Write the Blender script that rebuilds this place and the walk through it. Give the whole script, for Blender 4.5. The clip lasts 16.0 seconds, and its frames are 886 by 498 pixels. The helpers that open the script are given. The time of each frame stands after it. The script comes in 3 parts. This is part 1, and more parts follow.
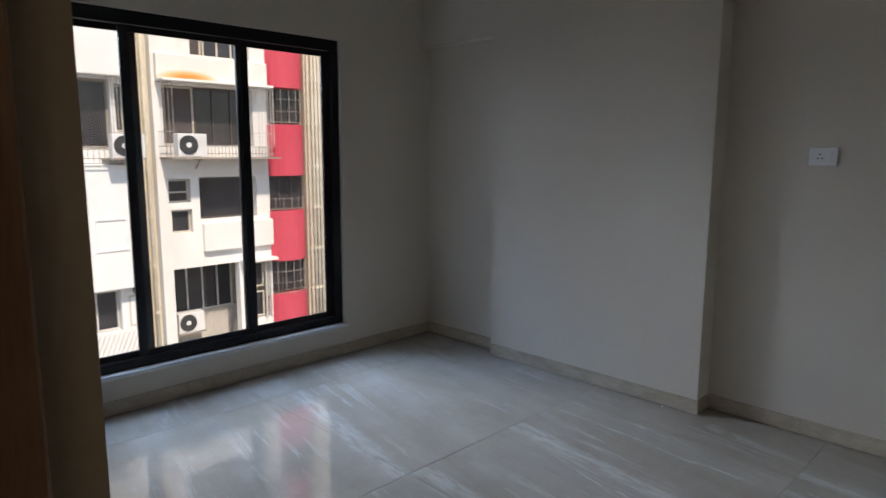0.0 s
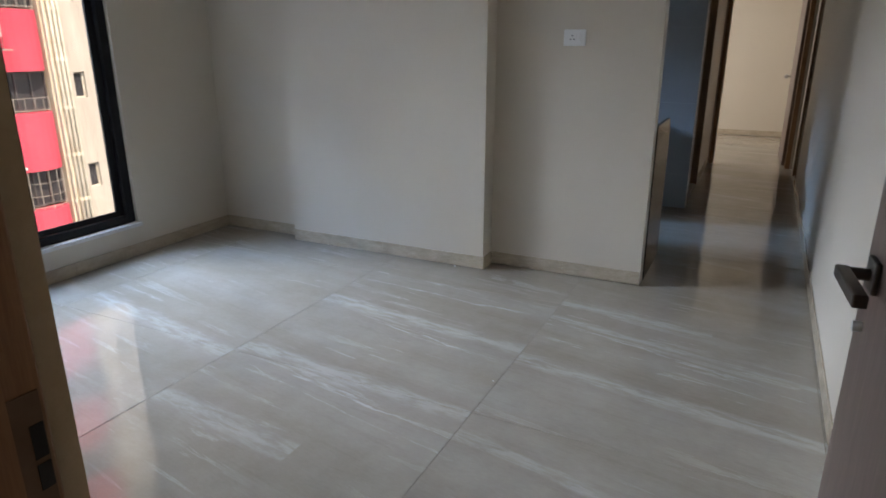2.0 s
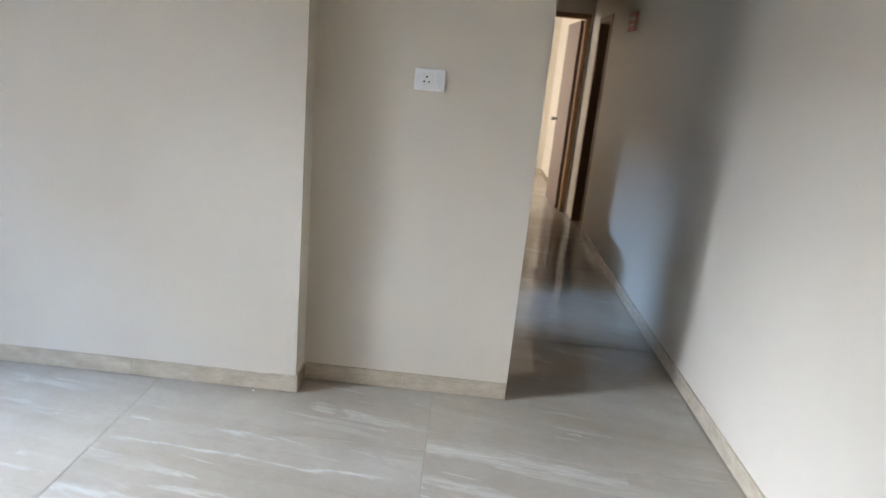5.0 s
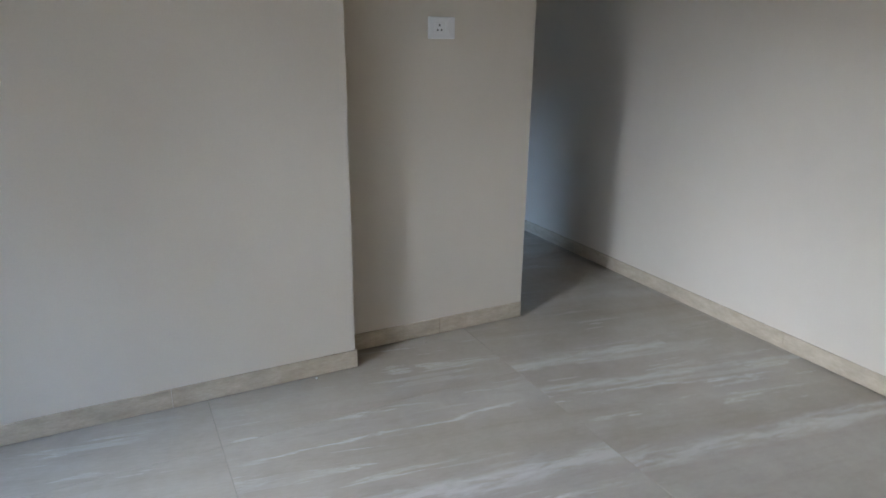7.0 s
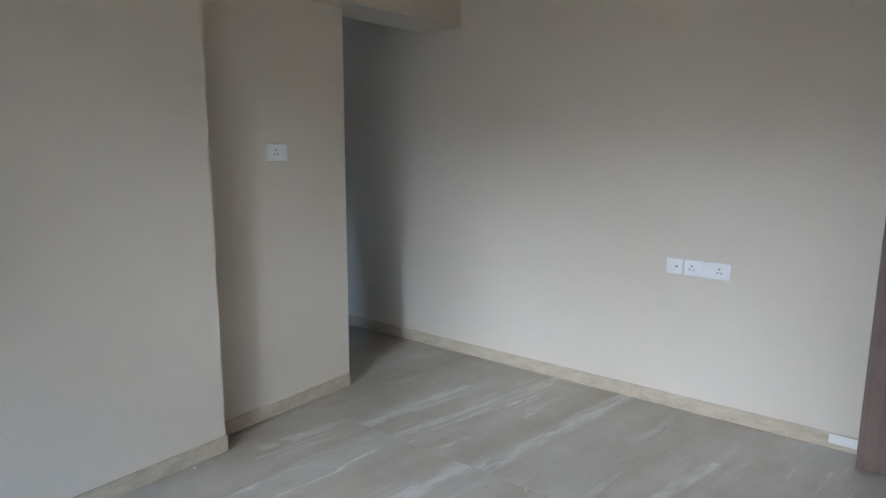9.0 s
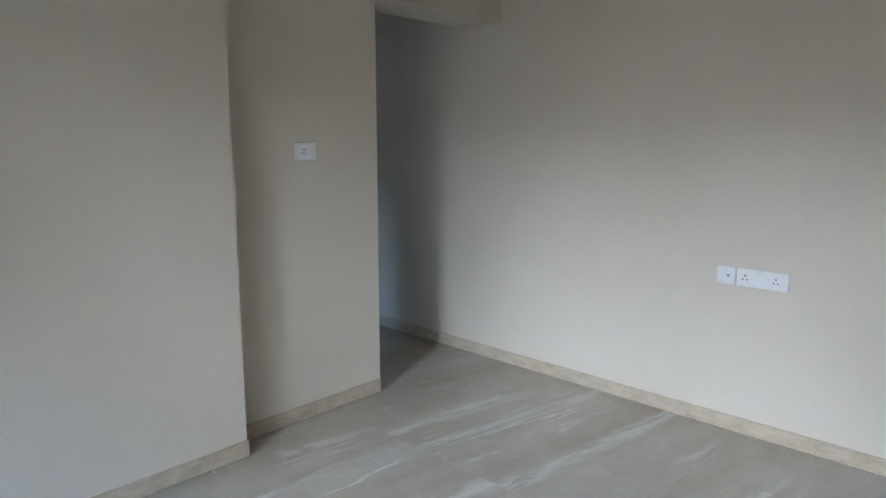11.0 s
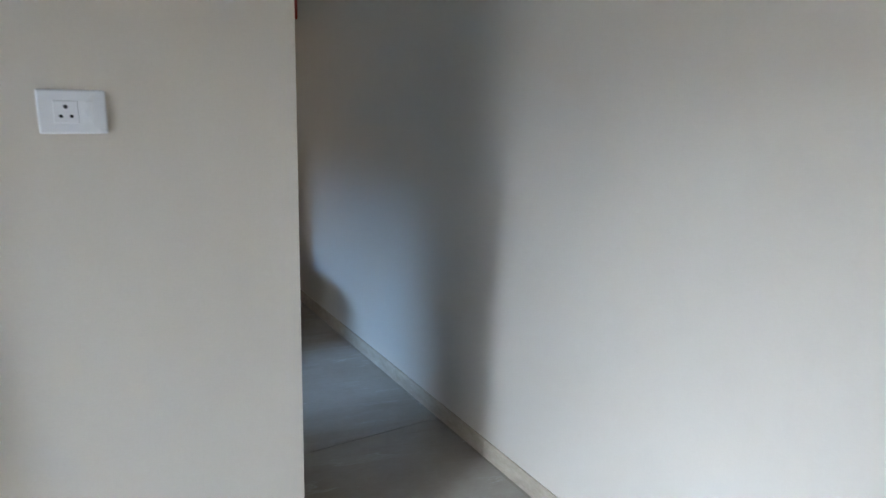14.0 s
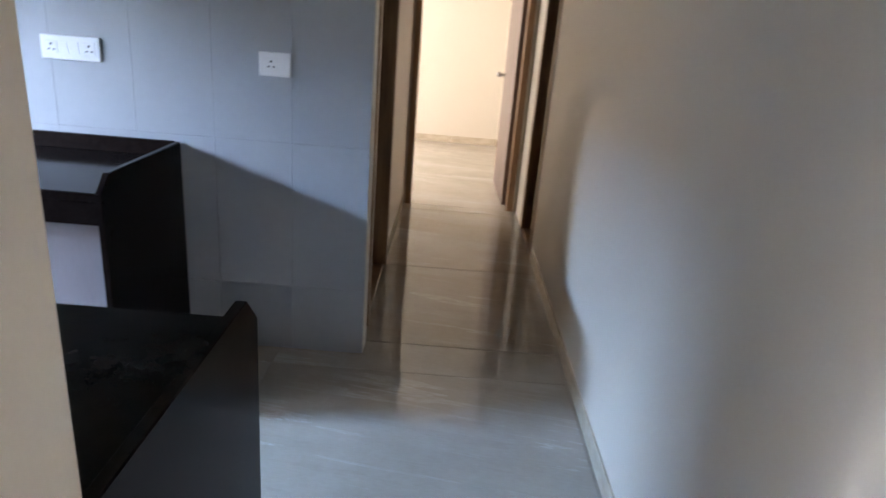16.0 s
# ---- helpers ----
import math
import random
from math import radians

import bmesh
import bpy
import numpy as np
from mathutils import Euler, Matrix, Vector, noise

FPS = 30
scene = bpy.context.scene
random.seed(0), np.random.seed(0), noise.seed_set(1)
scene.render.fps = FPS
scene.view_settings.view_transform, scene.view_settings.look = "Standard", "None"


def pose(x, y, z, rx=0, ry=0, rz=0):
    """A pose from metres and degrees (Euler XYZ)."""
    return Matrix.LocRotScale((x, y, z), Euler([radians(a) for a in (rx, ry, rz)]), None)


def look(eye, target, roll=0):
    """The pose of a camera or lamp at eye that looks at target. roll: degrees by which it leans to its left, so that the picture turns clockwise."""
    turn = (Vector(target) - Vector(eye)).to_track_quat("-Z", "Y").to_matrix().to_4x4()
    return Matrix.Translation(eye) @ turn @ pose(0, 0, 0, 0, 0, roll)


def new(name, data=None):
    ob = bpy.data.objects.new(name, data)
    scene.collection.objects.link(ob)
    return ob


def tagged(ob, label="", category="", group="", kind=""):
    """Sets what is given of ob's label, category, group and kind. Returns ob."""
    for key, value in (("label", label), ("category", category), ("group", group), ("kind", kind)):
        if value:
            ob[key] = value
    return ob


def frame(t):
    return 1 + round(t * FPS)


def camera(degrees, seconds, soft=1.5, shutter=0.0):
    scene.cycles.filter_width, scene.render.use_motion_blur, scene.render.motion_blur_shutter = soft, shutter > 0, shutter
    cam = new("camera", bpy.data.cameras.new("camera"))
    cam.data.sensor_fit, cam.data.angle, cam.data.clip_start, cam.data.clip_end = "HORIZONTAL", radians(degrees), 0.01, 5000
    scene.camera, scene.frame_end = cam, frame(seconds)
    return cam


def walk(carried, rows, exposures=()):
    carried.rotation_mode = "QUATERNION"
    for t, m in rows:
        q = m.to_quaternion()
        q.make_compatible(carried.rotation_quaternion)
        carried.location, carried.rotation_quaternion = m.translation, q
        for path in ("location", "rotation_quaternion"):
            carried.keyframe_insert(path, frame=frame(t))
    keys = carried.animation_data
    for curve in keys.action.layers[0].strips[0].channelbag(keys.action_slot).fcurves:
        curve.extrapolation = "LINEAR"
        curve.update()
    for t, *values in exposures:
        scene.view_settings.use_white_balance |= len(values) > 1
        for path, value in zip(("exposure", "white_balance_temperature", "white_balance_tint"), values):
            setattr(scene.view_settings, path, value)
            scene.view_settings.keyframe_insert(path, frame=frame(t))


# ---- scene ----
cam = camera(69.0, 16.0, shutter=0.4)
PATH = [
    (0, (0.447, -3.484, 1.419), (-0.953, -2.088, 1.118), 0.2),
    (0.5, (0.454, -3.488, 1.399), (-0.849, -2.007, 1.071), -0.2),
    (1, (0.489, -3.541, 1.385), (-0.687, -1.987, 0.936), 0.9),
    (1.5, (0.501, -3.618, 1.392), (-0.458, -1.949, 0.849), 0.6),
    (2, (0.53, -3.721, 1.374), (-0.308, -2.011, 0.763), -0.0),
    (2.5, (0.472, -3.611, 1.355), (-0.288, -1.841, 0.816), -1.9),
    (3, (0.391, -3.408, 1.359), (-0.313, -1.638, 0.748), -0.4),
    (3.5, (0.204, -3.116, 1.448), (-0.317, -1.29, 0.819), -0.4),
    (4, (0.058, -2.947, 1.43), (-0.436, -1.114, 0.801), -0.4),
    (4.5, (-0.021, -2.733, 1.475), (-0.369, -0.838, 0.939), 3.4),
    (4.7, (-0.107, -2.724, 1.459), (-0.313, -0.816, 0.897), 6.4),
    (5, (-0.295, -2.709, 1.451), (-0.336, -0.784, 0.911), 5.6),
    (7.5, (-2.104, -2.513, 1.355), (-0.982, -0.992, 0.7), -0.6),
    (8, (-2.391, -2.605, 1.424), (-1.039, -1.271, 0.797), -1.8),
    (8.5, (-2.538, -2.661, 1.491), (-1.027, -1.412, 1.094), -0.1),
    (8.7, (-2.568, -2.698, 1.483), (-1.008, -1.495, 1.138), 0.4),
    (11, (-2.36, -2.722, 1.473), (-0.925, -1.372, 1.13), 0.2),
    (11.5, (-2.158, -2.474, 1.47), (-0.731, -1.114, 1.133), 0.7),
    (12, (-1.845, -2.336, 1.421), (-0.458, -0.932, 1.098), -1.0),
    (12.5, (-1.456, -2.239, 1.407), (-0.189, -0.723, 1.094), -0.1),
    (13, (-1.063, -2.123, 1.398), (0.087, -0.523, 1.053), 1.3),
    (13.5, (-0.82, -1.801, 1.436), (0.348, -0.224, 1.048), 0.1),
    (14, (-0.531, -1.543, 1.469), (0.496, 0.105, 0.987), 2.0),
    (14.5, (-0.265, -1.178, 1.428), (0.628, 0.521, 0.863), 2.5),
    (15, (-0.014, -0.824, 1.383), (0.652, 0.973, 0.81), 1.9),
    (15.5, (0.201, -0.56, 1.39), (0.543, 1.316, 0.787), 3.7),
    (16, (0.316, -0.381, 1.385), (0.328, 1.504, 0.716), 4.7),
]
EXPOSURES = [
    (0, -0.06, 6850, 14), (1, 0.06, 6900, 14), (1.5, 0.22, 7000, 14), (2, 0.70, 7220, 14), (2.5, 0.86, 7370, 14), (3, 1.1, 7520, 15), (4, 1.38, 7570, 14), (5, 1.67, 7470, 14),
    (7.5, 0.74, 7320, 14), (8.5, 0.84, 7220, 13), (11, 0.97, 7120, 12), (12.5, 1.08, 7020, 12), (14, 1.60, 6820, 11), (14.5, 1.66, 6670, 11),
    (15, 1.88, 6720, 10), (15.5, 2.2, 6920, 12), (16, 2.34, 7500, 18)]
walk(cam, [(t, look(eye, target, roll)) for t, eye, target, roll in PATH], EXPOSURES)

# ---- light ----
world = bpy.data.worlds.new("sky")
scene.world = world
world.use_nodes = True
wn = world.node_tree.nodes
sky = wn.new("ShaderNodeTexSky")
sky.sky_type = "NISHITA"
sky.sun_disc = False
sky.sun_elevation = radians(52)
sky.sun_rotation = radians(100)
wn["Background"].inputs["Strength"].default_value = 0.15
world.node_tree.links.new(sky.outputs["Color"], wn["Background"].inputs["Color"])

sun_data = bpy.data.lights.new("sun", "SUN")
sun_data.energy, sun_data.angle, sun_data.color = 5.0, radians(3), (1.0, 0.88, 0.74)
sun = new("sun", sun_data)
sun.matrix_world = look((0, 0, 0), (-0.60, 0.12, -0.79))


def daylight_lamp(name, eye, target, w, h, power, color):
    """Adds an area lamp as stand-in daylight, outside a window or inside a room."""
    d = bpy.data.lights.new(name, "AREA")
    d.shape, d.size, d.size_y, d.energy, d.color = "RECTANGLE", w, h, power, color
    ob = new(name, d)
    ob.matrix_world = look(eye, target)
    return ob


# area lamp added in mid-air outside; the sky alone lit the room too weakly
daylight_lamp("sky_fill_low", (-8.6, -2.7, 3.75), (0.9, -1.3, 0.6), 2.4, 2.3, 490, (0.57, 0.735, 1.0))
# second added lamp, higher up, for blue light on floor and pier
daylight_lamp("sky_fill_high", (-8.0, -4.9, 8.6), (-1.6, -1.2, 0.4), 2.6, 4.0, 800, (0.33, 0.565, 1.0))
# small lamp added outside the kitchen opening, sized for the wall's lit band
daylight_lamp("kitchen_sky_fill", (-3.75, 1.0, 2.03), (0.7, 1.25, 0.3), 0.55, 0.30, 195, (0.29, 0.54, 1.0))
# lamp added just inside the bedroom wall; its unseen window isn't modelled
daylight_lamp("bedroom_daylight", (-2.3, 5.9, 1.3), (0.9, 6.3, 0.6), 1.5, 1.8, 36, (0.88, 0.93, 1.0))
# added fill lamp for the dark door jamb; no window is modelled there
daylight_lamp("hall_fill", (2.1, -4.7, 1.5), (0.0, -4.4, 1.0), 1.0, 1.2, 3, (1.0, 0.80, 0.58))


# ---- materials ----
def material(name, rough=0.5, metallic=0.0, spec=0.5):
    m = bpy.data.materials.new(name)
    m.use_nodes = True
    b = m.node_tree.nodes["Principled BSDF"]
    b.inputs["Roughness"].default_value = rough
    b.inputs["Metallic"].default_value = metallic
    b.inputs["Specular IOR Level"].default_value = spec
    return m, m.node_tree.nodes, m.node_tree.links, b


def coords(n, l, scale=(1, 1, 1), rot=(0, 0, 0), world_space=True):
    if world_space:
        src = n.new("ShaderNodeNewGeometry").outputs["Position"]
    else:
        src = n.new("ShaderNodeTexCoord").outputs["Object"]
    mp = n.new("ShaderNodeMapping")
    mp.inputs["Scale"].default_value = scale
    mp.inputs["Rotation"].default_value = rot
    l.new(src, mp.inputs["Vector"])
    return mp.outputs["Vector"]


def noise_tex(n, l, vec, scale, detail=4, rough=0.5, distort=0.0):
    t = n.new("ShaderNodeTexNoise")
    t.inputs["Scale"].default_value = scale
    t.inputs["Detail"].default_value = detail
    t.inputs["Roughness"].default_value = rough
    t.inputs["Distortion"].default_value = distort
    l.new(vec, t.inputs["Vector"])
    return t.outputs["Fac"]


def ramp(n, l, fac, stops):
    r = n.new("ShaderNodeValToRGB")
    e = r.color_ramp.elements
    while len(e) < len(stops):
        e.new(0.5)
    for el, (p, c) in zip(e, stops):
        el.position, el.color = p, (*c, 1)
    l.new(fac, r.inputs["Fac"])
    return r.outputs["Color"]


def mix(n, l, fac, a, b, mode="MIX"):
    x = n.new("ShaderNodeMix")
    x.data_type, x.blend_type = "RGBA", mode
    for sock, v in ((x.inputs[0], fac), (x.inputs[6], a), (x.inputs[7], b)):
        if hasattr(v, "links"):
            l.new(v, sock)
        else:
            sock.default_value = v if isinstance(v, float) else (*v, 1)
    return x.outputs[2]


def bump(n, l, b, height, strength, dist):
    bp = n.new("ShaderNodeBump")
    bp.inputs["Strength"].default_value = strength
    bp.inputs["Distance"].default_value = dist
    l.new(height, bp.inputs["Height"])
    l.new(bp.outputs["Normal"], b.inputs["Normal"])


def rough_range(n, l, b, fac, lo, hi):
    r = n.new("ShaderNodeMapRange")
    r.inputs["To Min"].default_value, r.inputs["To Max"].default_value = lo, hi
    l.new(fac, r.inputs["Value"])
    l.new(r.outputs["Result"], b.inputs["Roughness"])


def worn(name, a, b_col, scale=3.0, rough=0.5, fine=60.0, bump_s=0.1, bump_d=0.002, spec=0.5, metallic=0.0, stretch=(1, 1, 1), vary=0.06):
    """A surface with large soft stains and fine grain."""
    m, n, l, b = material(name, rough, metallic, spec)
    v = coords(n, l, stretch)
    big = noise_tex(n, l, v, scale, 5, 0.6)
    small = noise_tex(n, l, v, fine, 3, 0.6)
    c = ramp(n, l, big, [(0.3, a), (0.7, b_col)])
    g = ramp(n, l, small, [(0.3, (1 - vary,) * 3), (0.7, (1, 1, 1))])
    l.new(mix(n, l, 1.0, c, g, "MULTIPLY"), b.inputs["Base Color"])
    rough_range(n, l, b, big, rough * 0.85, min(1.0, rough * 1.15))
    bump(n, l, b, small, bump_s, bump_d)
    return m


PAINT = worn("wall_paint", (0.642, 0.573, 0.478), (0.662, 0.597, 0.503), 1.3, 0.42, 140, 0.10, 0.0015, 0.45, vary=0.03)
CEILING_PAINT = worn("ceiling_paint", (0.54, 0.51, 0.46), (0.58, 0.55, 0.50), 1.0, 0.8, 120, 0.1, 0.001, 0.3, vary=0.03)
# cream paint of the entry reveal, its dim warm light coloured in as tan
DIM_REVEAL = worn("dim_reveal", (0.42, 0.33, 0.21), (0.50, 0.41, 0.28), 6, 0.7, 120, 0.2, 0.002)
SKIRT = worn("beige_marble", (0.47, 0.385, 0.285), (0.62, 0.53, 0.41), 9, 0.22, 70, 0.03, 0.001, vary=0.12, stretch=(1, 1, 2.5))
GROUT = worn("joint_filler", (0.27, 0.235, 0.19), (0.35, 0.31, 0.26), 8, 0.85, 90)
SLAB = worn("floor_bed", (0.15, 0.135, 0.11), (0.20, 0.18, 0.15), 5, 0.9, 60)
BLACK_ALU = worn("black_aluminium", (0.010, 0.010, 0.012), (0.016, 0.016, 0.018), 4, 0.38, 150, 0.03, 0.0005, spec=0.2)
SILL = worn("white_marble", (0.72, 0.71, 0.69), (0.80, 0.79, 0.78), 5, 0.25, 50)
WHITE_PLASTIC = worn("white_plastic", (0.80, 0.80, 0.79), (0.83, 0.83, 0.82), 8, 0.28, 200, 0.01, 0.0003, vary=0.01)
DARK_HOLE = worn("socket_hole", (0.010, 0.010, 0.010), (0.015, 0.015, 0.015), 8, 0.7)
STEEL = worn("brushed_steel", (0.42, 0.40, 0.38), (0.52, 0.50, 0.48), 10, 0.28, 200, 0.02, 0.0003, metallic=1.0)
DARK_STEEL = worn("dark_bronze_metal", (0.10, 0.085, 0.075), (0.15, 0.13, 0.115), 10, 0.35, 200, 0.02, 0.0003, metallic=0.9)
BRONZE = worn("brown_bronze_plate", (0.15, 0.095, 0.055), (0.20, 0.13, 0.08), 12, 0.45, 200, 0.02, 0.0003, metallic=0.4)
GRANITE = worn("black_granite", (0.009, 0.0055, 0.0048), (0.016, 0.011, 0.0095), 30, 0.12, 260, 0.01, 0.0003, spec=0.05, vary=0.25)
CABINET = worn("mauve_laminate", (0.215, 0.18, 0.185), (0.265, 0.225, 0.23), 3, 0.35, 100, stretch=(1, 1, 0.2))
TILE_BODY = worn("wall_tile", (0.345, 0.365, 0.385), (0.395, 0.415, 0.43), 2, 0.36, 30, 0.02, 0.0008, vary=0.03)
TILE_BED = worn("tile_grout", (0.345, 0.365, 0.385), (0.395, 0.415, 0.43), 6, 0.5)
RED_SIGN = worn("red_plastic", (0.45, 0.05, 0.025), (0.55, 0.075, 0.04), 9, 0.4, 90)
PUTTY = worn("white_putty", (0.74, 0.73, 0.70), (0.80, 0.80, 0.78), 20, 0.7, 90)


def wood(name, dark, light, rough, along=2):
    m, n, l, b = material(name, rough)
    sc = [14.0, 14.0, 14.0]
    sc[along] = 0.9
    v = coords(n, l, sc)
    grain = noise_tex(n, l, v, 3.0, 6, 0.65, 0.6)
    v2 = coords(n, l, [s * 5 for s in sc])
    fine = noise_tex(n, l, v2, 4.0, 3, 0.6)
    c = ramp(n, l, grain, [(0.3, dark), (0.7, light)])
    g = ramp(n, l, fine, [(0.35, (0.82, 0.82, 0.82)), (0.65, (1, 1, 1))])
    l.new(mix(n, l, 1.0, c, g, "MULTIPLY"), b.inputs["Base Color"])
    bump(n, l, b, fine, 0.08, 0.0006)
    return m


FRAME_WOOD = wood("varnished_frame_wood", (0.22, 0.115, 0.055), (0.36, 0.21, 0.11), 0.32)
LEAF = wood("brown_laminate", (0.150, 0.098, 0.082), (0.215, 0.150, 0.125), 0.36)


# pale veins of the floor stone: x from, x to, y at both ends, half width, strength
VEINS = [
    (-1.555, -0.335, -0.950, -1.110, 0.055, 0.62), (-0.335, 0.95, -1.190, -1.380, 0.050, 0.58), (-1.555, -0.335, -1.630, -1.735, 0.055, 0.58),
    (-2.775, -1.555, -1.510, -1.730, 0.060, 0.50), (-1.555, -0.80, -2.130, -2.215, 0.055, 0.50), (-0.335, 0.95, -0.660, -0.930, 0.024, 0.48),
    (-0.335, 0.45, -0.460, -0.550, 0.032, 0.42), (-0.335, 0.40, -1.840, -2.010, 0.032, 0.48), (-1.17, -0.36, -1.110, -1.265, 0.009, 0.85),
    (-1.22, -0.40, -1.745, -1.880, 0.010, 0.75), (-1.58, -0.37, -0.610, -0.700, 0.010, 0.55), (-1.22, -0.90, -0.475, -0.540, 0.009, 0.70),
    (-0.28, 0.75, -0.720, -1.010, 0.008, 0.65),
]


def floor_marble():
    m, n, l, b = material("polished_floor_tile", 0.07)
    geo = n.new("ShaderNodeNewGeometry").outputs["Position"]

    def calc(op, x, y=0.0, z=0.0):
        q = n.new("ShaderNodeMath")
        q.operation = op
        for sock, v in zip(q.inputs, (x, y, z)):
            if hasattr(v, "links"):
                l.new(v, sock)
            else:
                sock.default_value = v
        return q.outputs[0]

    def soft(v, lo, hi, to_lo, to_hi):
        q = n.new("ShaderNodeMapRange")
        q.interpolation_type = "SMOOTHSTEP"
        q.inputs["From Min"].default_value, q.inputs["From Max"].default_value = lo, hi
        q.inputs["To Min"].default_value, q.inputs["To Max"].default_value = to_lo, to_hi
        l.new(v, q.inputs["Value"])
        return q.outputs[0]

    def streaky(src, turn, sx, sy):
        q = n.new("ShaderNodeMapping")
        q.vector_type = "TEXTURE"
        q.inputs["Rotation"].default_value = (0, 0, radians(turn))
        q.inputs["Scale"].default_value = (sx, sy, 1.0)
        l.new(src, q.inputs["Vector"])
        return q.outputs["Vector"]

    info = n.new("ShaderNodeObjectInfo")
    rnd = n.new("ShaderNodeCombineXYZ")
    for k in range(3):
        l.new(info.outputs["Random"], rnd.inputs[k])
    shift = n.new("ShaderNodeVectorMath")
    shift.operation = "MULTIPLY_ADD"
    shift.inputs[1].default_value = (37.0, 53.0, 11.0)
    l.new(rnd.outputs[0], shift.inputs[0])
    l.new(geo, shift.inputs[2])
    local = shift.outputs[0]

    sep = n.new("ShaderNodeSeparateXYZ")
    l.new(geo, sep.inputs[0])
    px, py = sep.outputs[0], sep.outputs[1]
    ragged = noise_tex(n, l, streaky(geo, -9, 0.55, 0.12), 2.2, 7, 0.62, 0.3)
    py = calc("MULTIPLY_ADD", calc("SUBTRACT", ragged, 0.5), 0.13, py)
    total = None
    for x0, x1, y0, y1, half, force in VEINS:
        slope = (y1 - y0) / (x1 - x0)
        off = calc("ABSOLUTE", calc("SUBTRACT", py, calc("MULTIPLY_ADD", px, slope, y0 - slope * x0)))
        body = soft(off, half * 0.30, half * 1.35, force * (0.68 if half > 0.02 else 0.90), 0.0)
        ends = soft(calc("ABSOLUTE", calc("SUBTRACT", px, (x0 + x1) / 2)), (x1 - x0) / 2 - (0.004 if half > 0.02 else 0.22), (x1 - x0) / 2, 1.0, 0.0)
        one = calc("MULTIPLY", body, ends)
        total = one if total is None else calc("MAXIMUM", total, one)
    fill = noise_tex(n, l, streaky(local, -8, 0.34, 0.07), 2.0, 7, 0.66, 0.4)
    total = calc("MULTIPLY", total, soft(fill, 0.36, 0.60, 0.18, 1.2))

    broad = noise_tex(n, l, streaky(local, -9, 2.2, 0.30), 1.0, 4, 0.5, 0.3)
    base = ramp(n, l, broad, [(0.30, (0.375, 0.330, 0.272)), (0.52, (0.415, 0.372, 0.315)), (0.70, (0.450, 0.414, 0.367))])
    cloud = noise_tex(n, l, local, 5.0, 6, 0.65)
    speck = ramp(n, l, cloud, [(0.32, (0.91, 0.905, 0.895)), (0.66, (1.03, 1.03, 1.03))])
    grain = ramp(n, l, noise_tex(n, l, streaky(local, -9, 0.10, 0.03), 3.0, 4, 0.7), [(0.3, (0.95, 0.947, 0.942)), (0.7, (1.03, 1.03, 1.03))])
    body = mix(n, l, 1.0, mix(n, l, 1.0, base, speck, "MULTIPLY"), grain, "MULTIPLY")
    fine = noise_tex(n, l, streaky(local, -10, 1.1, 0.10), 1.6, 7, 0.6, 0.6)
    hairs = ramp(n, l, fine, [(0.575, (0, 0, 0)), (0.600, (0.50, 0.50, 0.50)), (0.615, (0.09, 0.09, 0.09)), (0.66, (0.32, 0.32, 0.32)), (0.70, (0.10, 0.10, 0.10))])
    sparse = ramp(n, l, noise_tex(n, l, local, 1.6, 3, 0.5), [(0.44, (0.05, 0.05, 0.05)), (0.62, (1, 1, 1))])
    body = mix(n, l, mix(n, l, 1.0, hairs, sparse, "MULTIPLY"), body, (0.68, 0.66, 0.62))
    dark = ramp(n, l, fine, [(0.385, (0.80, 0.78, 0.76)), (0.40, (1, 1, 1))])
    body = mix(n, l, 0.2, body, mix(n, l, 1.0, body, dark, "MULTIPLY"))
    l.new(mix(n, l, total, body, (0.66, 0.655, 0.64)), b.inputs["Base Color"])
    rough_range(n, l, b, cloud, 0.02, 0.06)
    b.inputs["Specular IOR Level"].default_value = 0.7
    wave = noise_tex(n, l, geo, 6.0, 2, 0.5)
    bump(n, l, b, wave, 0.2, 0.01)
    return m


FLOOR_TILE = floor_marble()


def glass_material(name, tint, rough=0.0):
    m, n, l, b = material(name, rough)
    b.inputs["Transmission Weight"].default_value = 1.0
    b.inputs["Base Color"].default_value = (*tint, 1)
    b.inputs["IOR"].default_value = 1.45
    return m


GLASS = glass_material("window_glass", (0.97, 0.98, 0.98))

FACADE_WHITE = worn("white_facade_paint", (0.76, 0.74, 0.69), (0.86, 0.85, 0.82), 0.5, 0.85, 9, 0.2, 0.01, 0.2, stretch=(1, 1, 0.35), vary=0.08)
FACADE_COOL = worn("cool_white_facade", (0.76, 0.77, 0.76), (0.85, 0.86, 0.85), 0.5, 0.85, 9, 0.2, 0.01, 0.2, stretch=(1, 1, 0.35), vary=0.06)
FACADE_CREAM = worn("stained_cream_facade", (0.55, 0.47, 0.34), (0.78, 0.74, 0.64), 1.6, 0.9, 12, 0.3, 0.01, 0.2, stretch=(3.0, 3.0, 0.16), vary=0.15)
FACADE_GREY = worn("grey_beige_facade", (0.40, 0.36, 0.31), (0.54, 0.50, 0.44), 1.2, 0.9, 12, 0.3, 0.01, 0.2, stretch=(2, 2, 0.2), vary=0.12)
FACADE_RED = worn("red_bay_paint", (0.54, 0.060, 0.095), (0.65, 0.095, 0.135), 0.8, 0.8, 10, 0.2, 0.01, 0.2, stretch=(1, 1, 0.3), vary=0.1)
DARK_GLASS = worn("dark_window_glass", (0.020, 0.020, 0.024), (0.055, 0.053, 0.058), 0.9, 0.12, 20, 0.0, 0.001)
BROWN_SCREEN = worn("brown_screen", (0.065, 0.052, 0.050), (0.095, 0.078, 0.075), 2, 0.6, 40)
